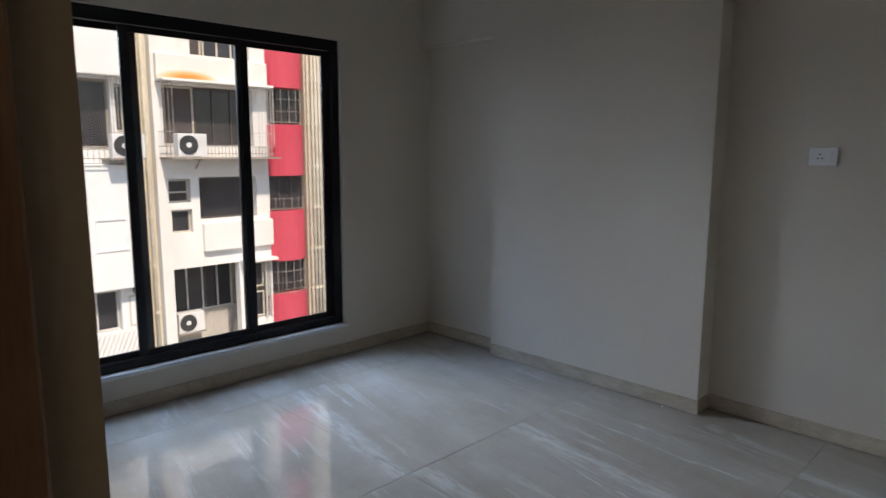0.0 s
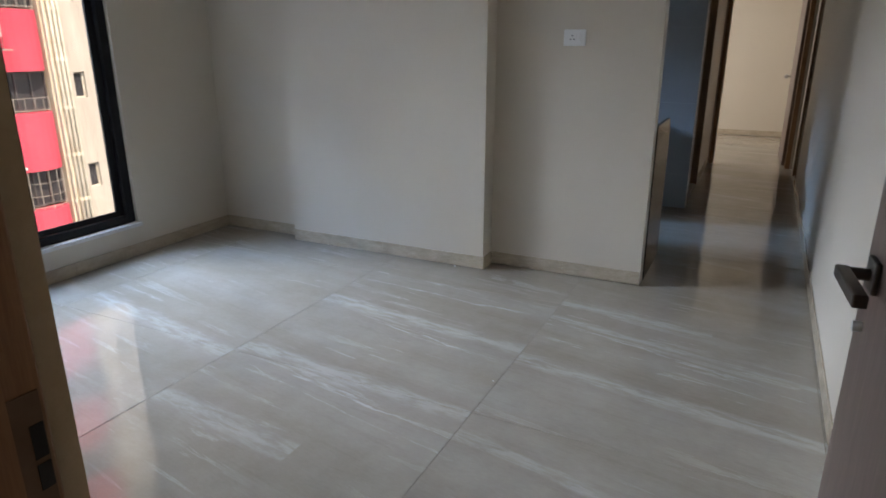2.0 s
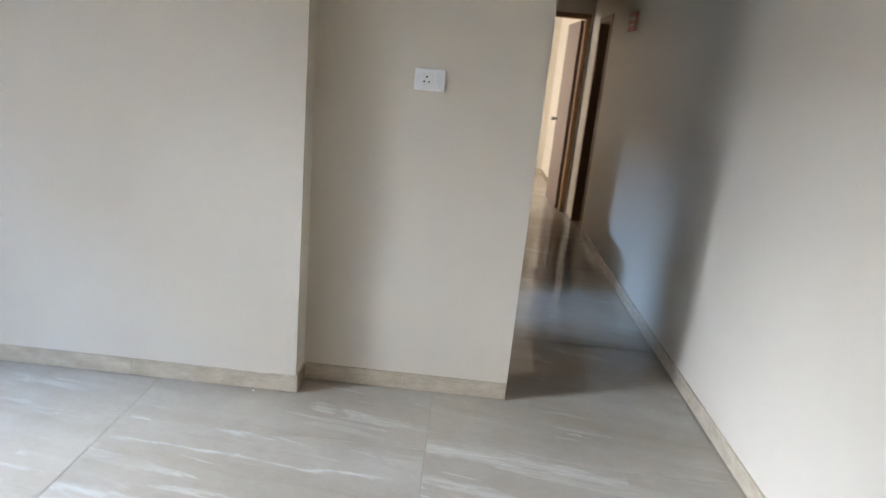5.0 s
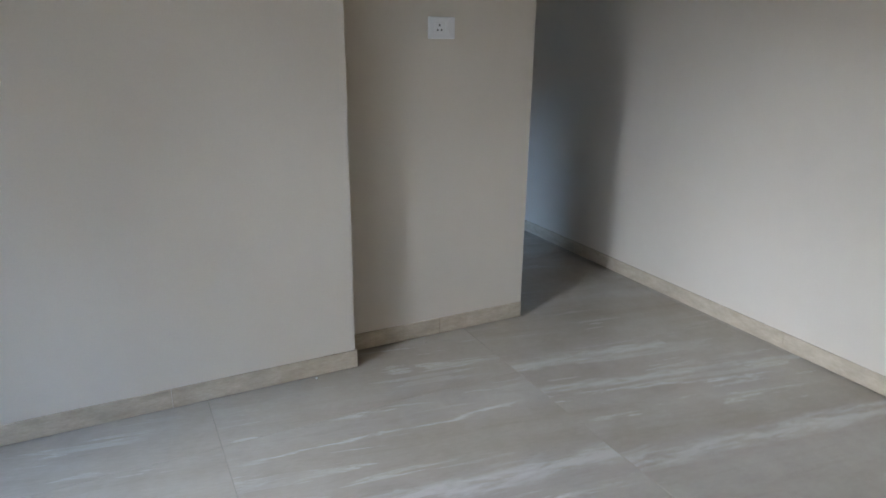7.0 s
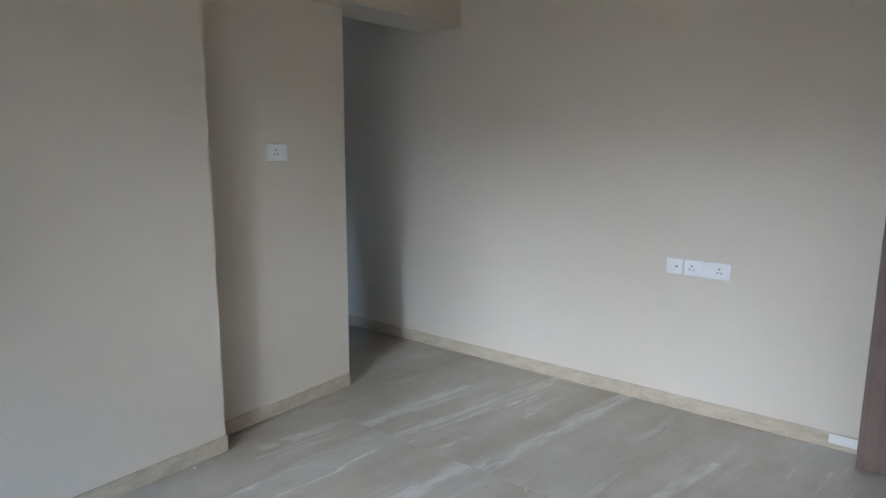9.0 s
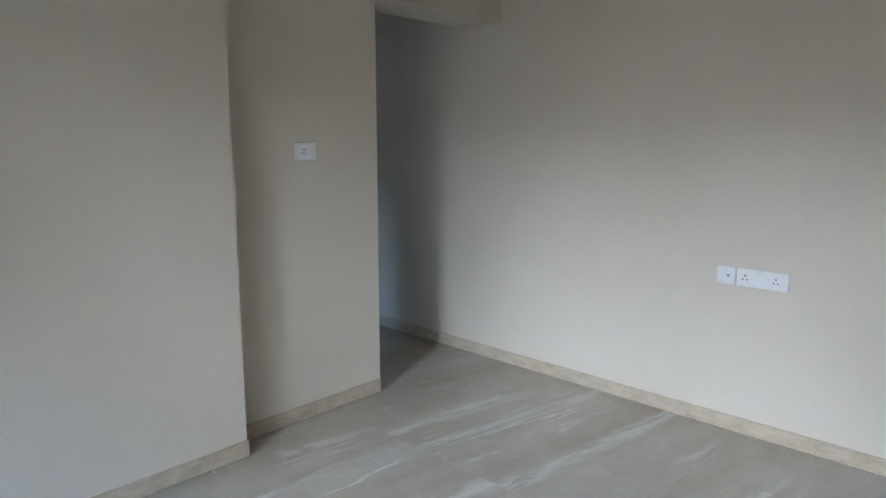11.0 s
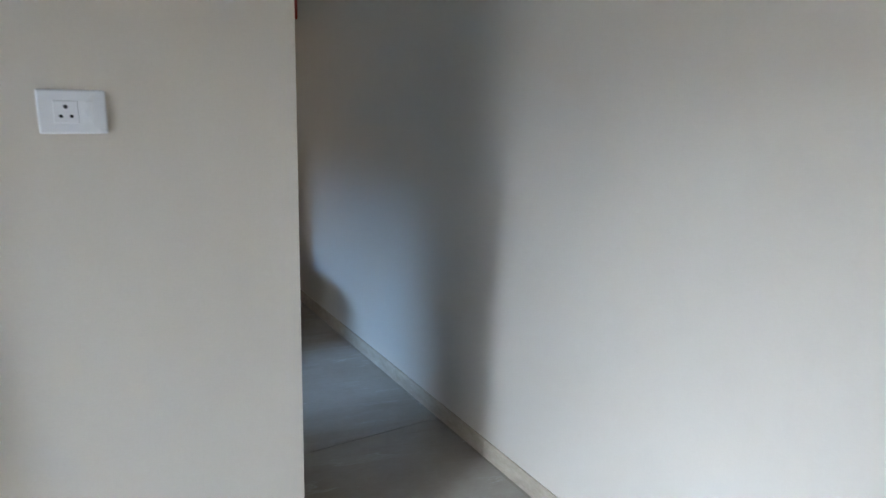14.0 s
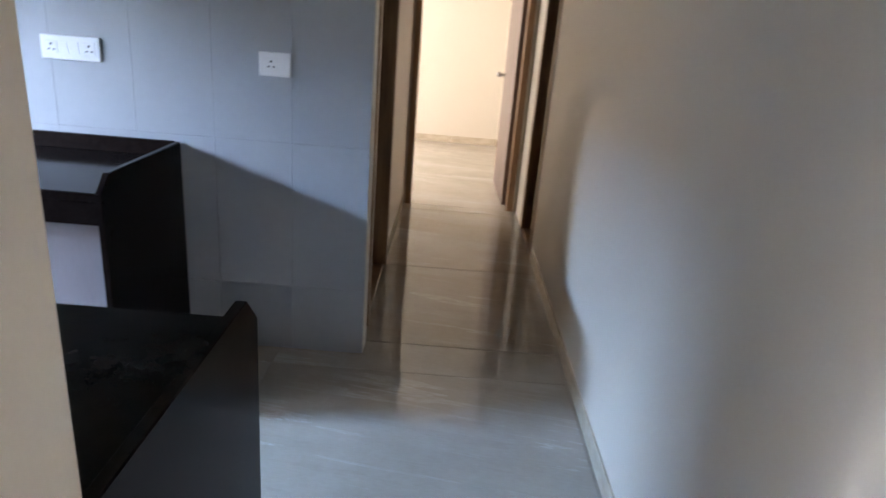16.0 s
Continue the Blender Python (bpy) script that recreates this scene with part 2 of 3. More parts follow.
GRILLE = worn("painted_grille", (0.22, 0.19, 0.155), (0.40, 0.36, 0.31), 4, 0.7, 30)
WHITE_GRILLE = worn("white_grille", (0.52, 0.50, 0.46), (0.70, 0.68, 0.64), 4, 0.7, 30)
PIPE = worn("plastic_drain_pipe", (0.58, 0.52, 0.41), (0.76, 0.71, 0.60), 2, 0.6, 20)
AC_BODY = worn("white_metal_casing", (0.68, 0.68, 0.67), (0.76, 0.76, 0.75), 3, 0.5, 40)
AC_FAN = worn("black_fan_guard", (0.02, 0.02, 0.022), (0.05, 0.05, 0.05), 6, 0.5)
RUST, rn, rl, rb = material("rust_stained_paint", 0.9)
rv = coords(rn, rl)
rsep = rn.new("ShaderNodeVectorMath")
rsep.operation = "DISTANCE"
rmap = rn.new("ShaderNodeMapping")
rmap.inputs["Location"].default_value = (0, -4.85 / 0.95, -3.46 / 0.26)
rmap.inputs["Scale"].default_value = (0, 1 / 0.95, 1 / 0.26)
rl.new(rv, rmap.inputs["Vector"])
rl.new(rmap.outputs["Vector"], rsep.inputs[0])
rsep.inputs[1].default_value = (0, 0, 0)
rstain = ramp(rn, rl, rsep.outputs["Value"], [(0.30, (0.66, 0.24, 0.045)), (0.68, (0.75, 0.46, 0.22)), (1.0, (0.76, 0.75, 0.71))])
rgrain = ramp(rn, rl, noise_tex(rn, rl, rv, 3.0, 5, 0.6), [(0.3, (0.9, 0.89, 0.87)), (0.7, (1, 1, 1))])
rl.new(mix(rn, rl, 1.0, rstain, rgrain, "MULTIPLY"), rb.inputs["Base Color"])
CREAM_FRAME = worn("cream_window_frame", (0.50, 0.45, 0.36), (0.66, 0.61, 0.52), 4, 0.7, 30)
GROUND = worn("ground_concrete", (0.18, 0.17, 0.155), (0.26, 0.25, 0.235), 0.4, 0.95, 6)


# ---- mesh helpers ----
def box(bm, x0, x1, y0, y1, z0, z1, bev=0.0):
    x0, x1, y0, y1, z0, z1 = min(x0, x1), max(x0, x1), min(y0, y1), max(y0, y1), min(z0, z1), max(z0, z1)
    b = bmesh.new() if bev else bm
    vs = [b.verts.new((x, y, z)) for z in (z0, z1) for x, y in ((x0, y0), (x1, y0), (x1, y1), (x0, y1))]
    for f in ((3, 2, 1, 0), (4, 5, 6, 7), (0, 1, 5, 4), (1, 2, 6, 5), (2, 3, 7, 6), (3, 0, 4, 7)):
        b.faces.new([vs[i] for i in f])
    if bev:
        bmesh.ops.bevel(b, geom=b.edges[:], offset=bev, segments=2, profile=0.5, affect="EDGES")
        tmp = bpy.data.meshes.new("tmp")
        b.to_mesh(tmp)
        b.free()
        bm.from_mesh(tmp)
        bpy.data.meshes.remove(tmp)
    return bm


def boxes(*dims, bev=0.0):
    bm = bmesh.new()
    for d in dims:
        box(bm, *d, bev=bev)
    return bm


def tube(bm, a, b_, r, seg=12, r2=None, caps=True):
    a, b_ = Vector(a), Vector(b_)
    d = b_ - a
    m = Matrix.Translation((a + b_) / 2) @ d.to_track_quat("Z", "Y").to_matrix().to_4x4()
    bmesh.ops.create_cone(bm, cap_ends=caps, segments=seg, radius1=r, radius2=r if r2 is None else r2, depth=d.length, matrix=m)
    return bm


def prism(bm, outline, axis, a, b_):
    """Extrudes an outline of (u, v) along an axis: 0 gives (x; y, z), 1 gives (y; x, z), 2 gives (z; x, y)."""
    def at(p, w):
        return {0: (w, p[0], p[1]), 1: (p[0], w, p[1]), 2: (p[0], p[1], w)}[axis]
    lo = [bm.verts.new(at(p, a)) for p in outline]
    hi = [bm.verts.new(at(p, b_)) for p in outline]
    bm.faces.new(lo)
    bm.faces.new(hi[::-1])
    for i in range(len(outline)):
        j = (i + 1) % len(outline)
        bm.faces.new([lo[j], lo[i], hi[i], hi[j]])
    bmesh.ops.recalc_face_normals(bm, faces=bm.faces[:])
    return bm


def finish(name, bm, mat, smooth=False):
    me = bpy.data.meshes.new(name)
    bm.to_mesh(me)
    bm.free()
    me.materials.append(mat)
    if smooth:
        for p in me.polygons:
            p.use_smooth = True
    return me


def part(name, bm, mat, parent, label="", smooth=False):
    ob = new(name, finish(name, bm, mat, smooth))
    ob.parent = parent
    if label:
        tagged(ob, label)
    return ob


def structure(name, bm, mat, label="", category="wall"):
    return tagged(new(name, finish(name, bm, mat)), label, category, "", "structure")


def thing(name, label, category, group="", kind="", at=(0, 0, 0)):
    ob = new(name)
    ob.location = at
    ob.empty_display_size = 0.1
    return tagged(ob, label, category, group, kind)


# ---- plan ----
W = 0.90            # long wall beside the passage
XW = -3.15          # window wall, inner face
YS = -3.31          # wall with the entry door, inner face
YN = -0.142         # face of the wide pier
YL = -0.05         # wall between pier and window
PX0, PX1 = -2.425, -0.943
H = 2.72            # ceiling
BEAM = 2.17         # underside of the beam
TKN = 0.105         # wall between room and kitchen
TK = 0.12           # thickness of inner walls
YK = 2.09           # tiled kitchen wall
YE = 4.54           # wall with the end door
YB = 7.38           # far wall of the bedroom
B0 = -0.06          # foot of the walls

# ---- structure ----
structure("ground", boxes((-400, 400, -400, 400, -10.2, -10.0)), GROUND, "plain grey concrete ground far below the windows", "ground")
ROOMS = [(-3.37, 1.02, -3.43, 2.21), (-1.90, 1.02, 2.21, 4.54), (1.02, 2.52, 3.20, 4.60), (-2.60, 1.02, 4.54, 7.50), (-1.60, 2.32, -5.82, -3.43)]
structure("floor", boxes(*[(a, b, c, d, -0.25, -0.012) for a, b, c, d in ROOMS]), SLAB, "floor bed under polished stone tiles", "floor")
structure("ceiling", boxes(*[(a, b, c, d, H, H + 0.2) for a, b, c, d in ROOMS]), CEILING_PAINT, "plain white painted ceiling", "ceiling")

# window wall, with an opening in the room and one in the kitchen
WY0, WY1, WZ0, WZ1 = -2.86, -0.865, 0.225, 2.135
KY0, KY1, KZ0, KZ1 = 0.30, 1.40, 1.0, 1.86
XO = XW - 0.22
structure("wall_west", boxes(
    (XO, XW, YS - TK, WY0, B0, H), (XO, XW, WY0, WY1, B0, WZ0), (XO, XW, WY0, WY1, WZ1, H), (XO, XW, WY1, KY0, B0, H),
    (XO, XW, KY0, KY1, B0, KZ0), (XO, XW, KY0, KY1, KZ1, H), (XO, XW, KY1, YK + TK, B0, H)), PAINT, "cream painted wall with a large black-framed window", "wall")
# wall between room and kitchen, pier, beam
structure("wall_north", boxes((XW, 0.0, 0.0, TKN, B0, H)), PAINT, "cream painted wall beside the open passage", "wall")
structure("wall_pier", boxes((PX0, PX1, YN, 0.0, B0, BEAM)), PAINT, "wide cream painted pier standing proud of the wall", "wall")
structure("wall_alcove", boxes((XW, PX0, YL, 0.0, B0, BEAM)), PAINT, "cream painted wall between pier and window", "wall")
structure("trim_beam", boxes((XW, W, YN, 0.0, BEAM, H), (0.0, W, 0.0, 0.19, BEAM, H)), PAINT, "cream painted ceiling beam over the passage", "beam")
# added out of sight: gives the kitchen light on the long wall its edge
structure("wall_kitchen_shade", boxes((-1.45, -1.33, TKN, 0.97, B0, H)), PAINT, "unseen added wall that cuts the kitchen lamp's light", "wall")
# long wall, with a doorway near its far end
RD0, RD1, RDH = 3.50, 4.12, 2.06
structure("wall_east", boxes(
    (W, W + TK, YS - TK, RD0, B0, H), (W, W + TK, RD0, RD1, RDH, H), (W, W + TK, RD1, YB + TK, B0, H)), PAINT, "long cream painted wall along the passage", "wall")
# south wall with the entry doorway
ED0, ED1, EDH = -0.17, 0.86, 2.12
structure("wall_south", boxes(
    (XW, ED0, YS - TK, YS, B0, H), (ED0, ED1, YS - TK, YS, EDH, H), (ED1, W, YS - TK, YS, B0, H)), PAINT, "cream painted wall around the entry doorway", "wall")
# tiled kitchen wall, left wall of the passage with a doorway, end wall with a doorway
LD0, LD1, LDH = 2.35, 3.20, 2.08
structure("wall_kitchen", boxes((XW, 0.02, YK + 0.012, YK + TK, B0, H)), PAINT, "plastered wall behind pale kitchen tiles", "wall")
structure("wall_passage", boxes((-TK, 0.0, YK + TK, LD0, B0, H), (-TK, 0.0, LD0, LD1, LDH, H), (-TK, 0.0, LD1, YE, B0, H)), PAINT, "cream painted wall of the passage", "wall")
XE0, XE1, EH = 0.015, 0.87, 2.13
structure("wall_end", boxes((-2.6, XE0, YE, YE + TK, B0, H), (XE0, XE1, YE, YE + TK, EH, H), (XE1, W, YE, YE + TK, B0, H)), PAINT, "cream painted wall at the end of the passage", "wall")
structure("wall_bedroom_far", boxes((-2.6, W, YB, YB + TK, B0, H)), PAINT, "cream painted far wall of the bright bedroom", "wall")
structure("wall_bedroom_side", boxes((-2.6, -2.48, YE + TK, YB, B0, H)), PAINT, "cream painted side wall of the bedroom", "wall")
# closing walls out of sight
structure("wall_hall", boxes((-1.6, -1.48, -5.7, YS - TK, B0, H), (2.2, 2.32, -5.7, YS - TK, B0, H), (-1.6, 2.32, -5.82, -5.7, B0, H), (W + TK, 2.2, YS - TK - 0.1, YS - TK, B0, H)), PAINT, "plain cream walls of the entrance hall", "wall")
structure("wall_bath", boxes((-1.9, -1.78, YK + TK, YE, B0, H), (2.4, 2.52, 3.2, 4.6, B0, H), (W + TK, 2.4, 3.2, 3.3, B0, H), (W + TK, 2.4, 4.5, 4.6, B0, H)), PAINT, "plain walls of the side rooms", "wall")

# ---- main window ----
win = thing("window_1", "large black aluminium sliding window with three clear panes", "window", "", "structure")
XF0, XF1 = XW - 0.085, XW - 0.025
FB = 0.06
part("window_frame", boxes((XF0, XF1, WY0, WY0 + FB, WZ0, WZ1), (XF0, XF1, WY1 - FB, WY1, WZ0, WZ1), (XF0, XF1, WY0 + FB, WY1 - FB, WZ1 - 0.07, WZ1), (XF0, XF1, WY0 + FB, WY1 - FB, WZ0, WZ0 + 0.05), bev=0.003), BLACK_ALU, win)
M1, M2 = -2.19, -1.545
for k, (a, b, dx) in enumerate(((WY0 + FB, M1 + 0.045, 0.0), (M1 - 0.045, M2 + 0.035, 0.016), (M2 - 0.035, WY1 - FB, 0.0))):
    xa, xb = XF0 + 0.012 + dx, XF0 + 0.030 + dx
    z0, z1 = WZ0 + 0.052, WZ1 - 0.072
    s = 0.05
    sash = part("sash", boxes((xa, xb, a, a + s, z0, z1), (xa, xb, b - s, b, z0, z1), (xa, xb, a + s, b - s, z0, z0 + 0.035), (xa, xb, a + s, b - s, z1 - 0.035, z1), bev=0.002), BLACK_ALU, win)
    pane = part("pane", boxes((xa + 0.006, xa + 0.011, a + s, b - s, z0 + 0.035, z1 - 0.035)), GLASS, sash, "clear glass pane")
    pane.visible_shadow = False
part("window_sill", boxes((XF1 - 0.01, XW + 0.018, WY0 - 0.02, WY1 + 0.02, WZ0 - 0.028, WZ0 - 0.002), bev=0.003), SILL, win, "white marble sill")

# kitchen window frame
kwin = thing("window_2", "kitchen window with a dark aluminium frame", "window", "", "structure")
part("window_frame", boxes((XO + 0.05, XO + 0.10, KY0, KY0 + 0.05, KZ0, KZ1), (XO + 0.05, XO + 0.10, KY1 - 0.05, KY1, KZ0, KZ1), (XO + 0.05, XO + 0.10, KY0 + 0.05, KY1 - 0.05, KZ0, KZ0 + 0.05), (XO + 0.05, XO + 0.10, KY0 + 0.05, KY1 - 0.05, KZ1 - 0.05, KZ1)), BLACK_ALU, kwin)


# ---- skirting ----
SK_H, SK_T = 0.082, 0.008


def skirting(name, x0, y0, x1, y1, nx, ny, label="beige marble skirting along the foot of the wall"):
    """A run of skirting slabs from (x0, y0) to (x1, y1) on the side (nx, ny) of the wall."""
    top = thing(name, label, "skirting", "", "structure")
    length = math.hypot(x1 - x0, y1 - y0)
    n = max(1, round(length / 0.6))
    ux, uy = (x1 - x0) / length, (y1 - y0) / length
    for k in range(n):
        a, b = k * length / n + 0.0008, (k + 1) * length / n - 0.0008
        xa, ya, xb, yb = x0 + ux * a, y0 + uy * a, x0 + ux * b, y0 + uy * b
        part("skirting_slab", box(bmesh.new(), xa, xb + nx * SK_T, ya, yb + ny * SK_T, 0.003, SK_H, bev=0.0015), SKIRT, top)
    return top


skirting("baseboard_east", W, YS + 0.02, W, RD0 - 0.07, -1, 0)
skirting("baseboard_pier", PX0, YN, PX1 + SK_T, YN, 0, -1)
skirting("baseboard_pier_side", PX1, YN + 0.001, PX1, -0.0005 - SK_T, 1, 0)
skirting("baseboard_north", PX1 + SK_T, 0.0, 0.0, 0.0, 0, -1)
skirting("baseboard_alcove", XW + SK_T, YL, PX0, YL, 0, -1)
skirting("baseboard_west", XW, YS, XW, YL - 0.0005, 1, 0)
skirting("baseboard_south", XW + SK_T, YS, ED0 - 0.01, YS, 0, 1)
skirting("baseboard_bedroom", -2.4, YB, W, YB, 0, -1)
skirting("baseboard_bedroom_side", W, YE + TK + 0.02, W, YB - SK_T, -1, 0)
skirting("baseboard_passage", 0.0, LD1 + 0.08, 0.0, YE - 0.06, 1, 0)


# ---- doors ----
def lever(parent, x, y, z, nx, ny, ux, uy, mat):
    """A lever handle on a rose: (nx, ny) out of the leaf, (ux, uy) along the leaf towards the hinge."""
    bm = bmesh.new()
    box(bm, x - 0.026 * abs(ux) , x + 0.026 * abs(ux) + nx * 0.009, y - 0.026 * abs(uy), y + 0.026 * abs(uy) + ny * 0.009, z - 0.026, z + 0.026, bev=0.003)
    tube(bm, (x + nx * 0.009, y + ny * 0.009, z), (x + nx * 0.05, y + ny * 0.05, z), 0.010)
    ax, ay = x + nx * 0.046, y + ny * 0.046
    bx, by = ax + ux * 0.125, ay + uy * 0.125
    box(bm, min(ax, bx) - 0.010, max(ax, bx) + 0.010, min(ay, by) - 0.010, max(ay, by) + 0.010, z - 0.010, z + 0.010, bev=0.003)
    return part("handle", bm, mat, parent)


# entry door: frame in the opening, leaf standing open along the long wall
d1 = thing("door_1", "open brown laminate entry door with a dark lever handle", "door", "", "structure")
fy0, fy1 = YS - TK - 0.03, YS - 0.055
# thin sheet over the cream reveal, tan for the dim light there
part("reveal", boxes((ED0 - 0.001, ED0 + 0.004, fy1, YS + 0.0015, 0.0, EDH)), DIM_REVEAL, d1, "door reveal with dim warm light put into its tan")
part("door_frame", boxes((ED0, ED0 + 0.055, fy0, fy1, B0, EDH - 0.055), (ED1 - 0.055, ED1, fy0, fy1, B0, EDH - 0.055), (ED0, ED1, fy0, fy1, EDH - 0.055, EDH), bev=0.003), FRAME_WOOD, d1, "dark varnished wooden frame")
stop = part("door_stop", boxes((ED0 + 0.055, ED0 + 0.068, fy0, fy0 + 0.05, 0.0, EDH - 0.07)), FRAME_WOOD, d1)
strike = part("strike_plate", boxes((ED0 + 0.055, ED0 + 0.058, fy1 - 0.060, fy1 - 0.007, 0.855, 1.030), bev=0.001), BRONZE, d1, "brown metal strike plate")
for z0, z1 in ((0.953, 0.993), (0.915, 0.946)):
    part("strike_hole", boxes((ED0 + 0.0575, ED0 + 0.0595, fy1 - 0.024, fy1 - 0.0095, z0, z1)), DARK_HOLE, strike)
for z in (0.986, 0.957, 0.929):
    part("screw", tube(bmesh.new(), (ED0 + 0.057, fy1 - 0.046, z), (ED0 + 0.0592, fy1 - 0.046, z), 0.0035, 12), STEEL, strike, "", True)
leaf1 = part("leaf", boxes((-0.0175, 0.0175, 0.0, 0.84, 0.012, 2.05), bev=0.002), LEAF, d1)
part("edge_plate", boxes((-0.011, 0.011, 0.8395, 0.8415, 0.86, 1.10)), STEEL, leaf1, "steel lock plate")
part("lock_cylinder", tube(bmesh.new(), (-0.030, 0.795, 0.935), (0.030, 0.795, 0.935), 0.009), STEEL, leaf1, "steel lock cylinder", True)
lever(leaf1, -0.0175, 0.775, 1.03, -1, 0, 0, -1, DARK_STEEL)
lever(leaf1, 0.0175, 0.775, 1.03, 1, 0, 0, -1, DARK_STEEL)
leaf1.matrix_basis = pose(0.802, -3.355, 0, 0, 0, 4.8)
for z in (0.25, 1.05, 1.85):
    part("hinge", tube(bmesh.new(), (0.812, -3.352, z), (0.812, -3.352, z + 0.10), 0.008), STEEL, d1, "", True)


def lining(name, label, dims):
    top = thing(name, label, "door frame", "", "structure")
    for nm, d in dims:
        part(nm, boxes(d, bev=0.003), FRAME_WOOD, top)
    return top


# doorway in the left wall of the passage
lining("door_2", "dark varnished door frame in the passage wall", [
    ("jamb", (-TK - 0.01, 0.012, LD0, LD0 + 0.05, 0.0, LDH - 0.05)), ("jamb", (-TK - 0.01, 0.012, LD1 - 0.05, LD1, 0.0, LDH - 0.05)),
    ("lintel", (-TK - 0.01, 0.012, LD0, LD1, LDH - 0.05, LDH)), ("threshold", (-TK, -0.002, LD0 + 0.05, LD1 - 0.05, -0.01, 0.014))])
# doorway in the long wall
lining("door_3", "dark varnished door frame in the long wall", [
    ("jamb", (W - 0.010, W + TK + 0.01, RD0, RD0 + 0.05, 0.0, RDH - 0.05)), ("jamb", (W - 0.010, W + TK + 0.01, RD1 - 0.05, RD1, 0.0, RDH - 0.05)),
    ("lintel", (W - 0.010, W + TK + 0.01, RD0, RD1, RDH - 0.05, RDH)), ("threshold", (W + 0.002, W + TK, RD0 + 0.05, RD1 - 0.05, -0.01, 0.014))])
# end doorway with its leaf swung into the bedroom
d4 = lining("door_4", "open brown bedroom door in a dark varnished frame", [
    ("jamb", (XE0, XE0 + 0.045, YE - 0.012, YE + TK, 0.0, EH - 0.05)), ("jamb", (XE1 - 0.05, XE1, YE - 0.012, YE + TK, 0.0, EH - 0.05)),
    ("lintel", (XE0, XE1, YE - 0.012, YE + TK, EH - 0.05, EH))])
leaf4 = part("leaf", boxes((-0.0175, 0.0175, 0.0, 0.76, 0.012, EH - 0.055), bev=0.002), LEAF, d4)
bm = bmesh.new()
tube(bm, (-0.0175, 0.70, 0.98), (-0.024, 0.70, 0.98), 0.026, 20)
tube(bm, (-0.024, 0.70, 0.98), (-0.050, 0.70, 0.98), 0.010, 12)
bmesh.ops.create_uvsphere(bm, u_segments=16, v_segments=10, radius=0.026, matrix=Matrix.Translation((-0.066, 0.70, 0.98)))
part("door_knob", bm, STEEL, leaf4, "round steel knob", True)
leaf4.matrix_basis = pose(0.805, YE + TK + 0.012, 0, 0, 0, 2.0)


# ---- sockets and switches ----
def rot_face(nx, ny):
    """Turn that lays local -Y on the outward normal (nx, ny)."""
    return math.degrees(math.atan2(nx, -ny))


def switch_plate(label, width, modules, at, normal, name="switch_plate", group=""):
    """A white modular plate. Modules: (kind, offset from the middle); kinds: socket, switch, jack."""
    top = thing(name, label, "switch plate" if name == "switch_plate" else "socket", group)
    h = 0.088
    part("plate", box(bmesh.new(), -width / 2, width / 2, -0.011, 0.0, -h / 2, h / 2, bev=0.004), WHITE_PLASTIC, top)
    for kind, x in modules:
        if kind == "socket":
            ins = part("socket_insert", box(bmesh.new(), x - 0.0225, x + 0.0225, -0.0125, -0.0085, -0.0225, 0.0225, bev=0.0012), WHITE_PLASTIC, top)
            for hx, hz, r in ((0, 0.0105, 0.0042), (-0.0095, -0.0085, 0.0036), (0.0095, -0.0085, 0.0036)):
                part("pin_hole", tube(bmesh.new(), (x + hx, -0.0130, hz), (x + hx, -0.0100, hz), r, 12), DARK_HOLE, ins)
        elif kind == "switch":
            bm = bmesh.new()
            prism(bm, [(-0.0150, 0.0225), (-0.0150 + 0.0035, -0.0225), (-0.0085, -0.0225), (-0.0085, 0.0225)], 0, x - 0.0108, x + 0.0108)
            part("rocker", bm, WHITE_PLASTIC, top)
        else:
            ins = part("jack_insert", box(bmesh.new(), x - 0.0108, x + 0.0108, -0.0125, -0.0085, -0.0225, 0.0225, bev=0.0012), WHITE_PLASTIC, top)
            part("jack_hole", tube(bmesh.new(), (x, -0.0130, 0.0), (x, -0.0100, 0.0), 0.0055, 14), DARK_HOLE, ins)
    top.matrix_basis = pose(*at, 0, 0, rot_face(*normal))
    return top


switch_plate("white plastic socket with a switch on the cream wall", 0.124, (("socket", -0.012), ("switch", 0.026)), (-0.473, 0.0, 1.398), (0, -1), "wall_socket")
switch_plate("small white plate with a switch and antenna jack", 0.088, (("switch", -0.011), ("jack", 0.012)), (W, -1.597, 0.801), (-1, 0))
switch_plate("long white plate with two sockets and two switches", 0.236, (("socket", -0.078), ("switch", -0.030), ("switch", 0.012), ("socket", 0.062)), (W, -1.767, 0.801), (-1, 0), "wall_socket")
switch_plate("white plastic socket on the pale kitchen tiles", 0.118, (("socket", -0.012), ("switch", 0.026)), (-0.345, YK, 1.18), (0, -1), "wall_socket")
switch_plate("long white socket plate on the tiles above the counter", 0.22, (("socket", -0.07), ("switch", -0.02), ("switch", 0.02), ("socket", 0.07)), (-1.10, YK, 1.18), (0, -1), "wall_socket")

# ---- small things on the long wall ----
sign = thing("wall_sign", "small red plastic sign fixed high on the cream wall", "sign")
part("board", box(bmesh.new(), W - 0.012, W, 2.56, 2.80, 1.86, 2.005, bev=0.003), RED_SIGN, sign)
part("lettering", boxes((W - 0.0135, W - 0.0118, 2.60, 2.76, 1.945, 1.965), (W - 0.0135, W - 0.0118, 2.62, 2.74, 1.90, 1.915)), PUTTY, sign, "pale bars of lettering")
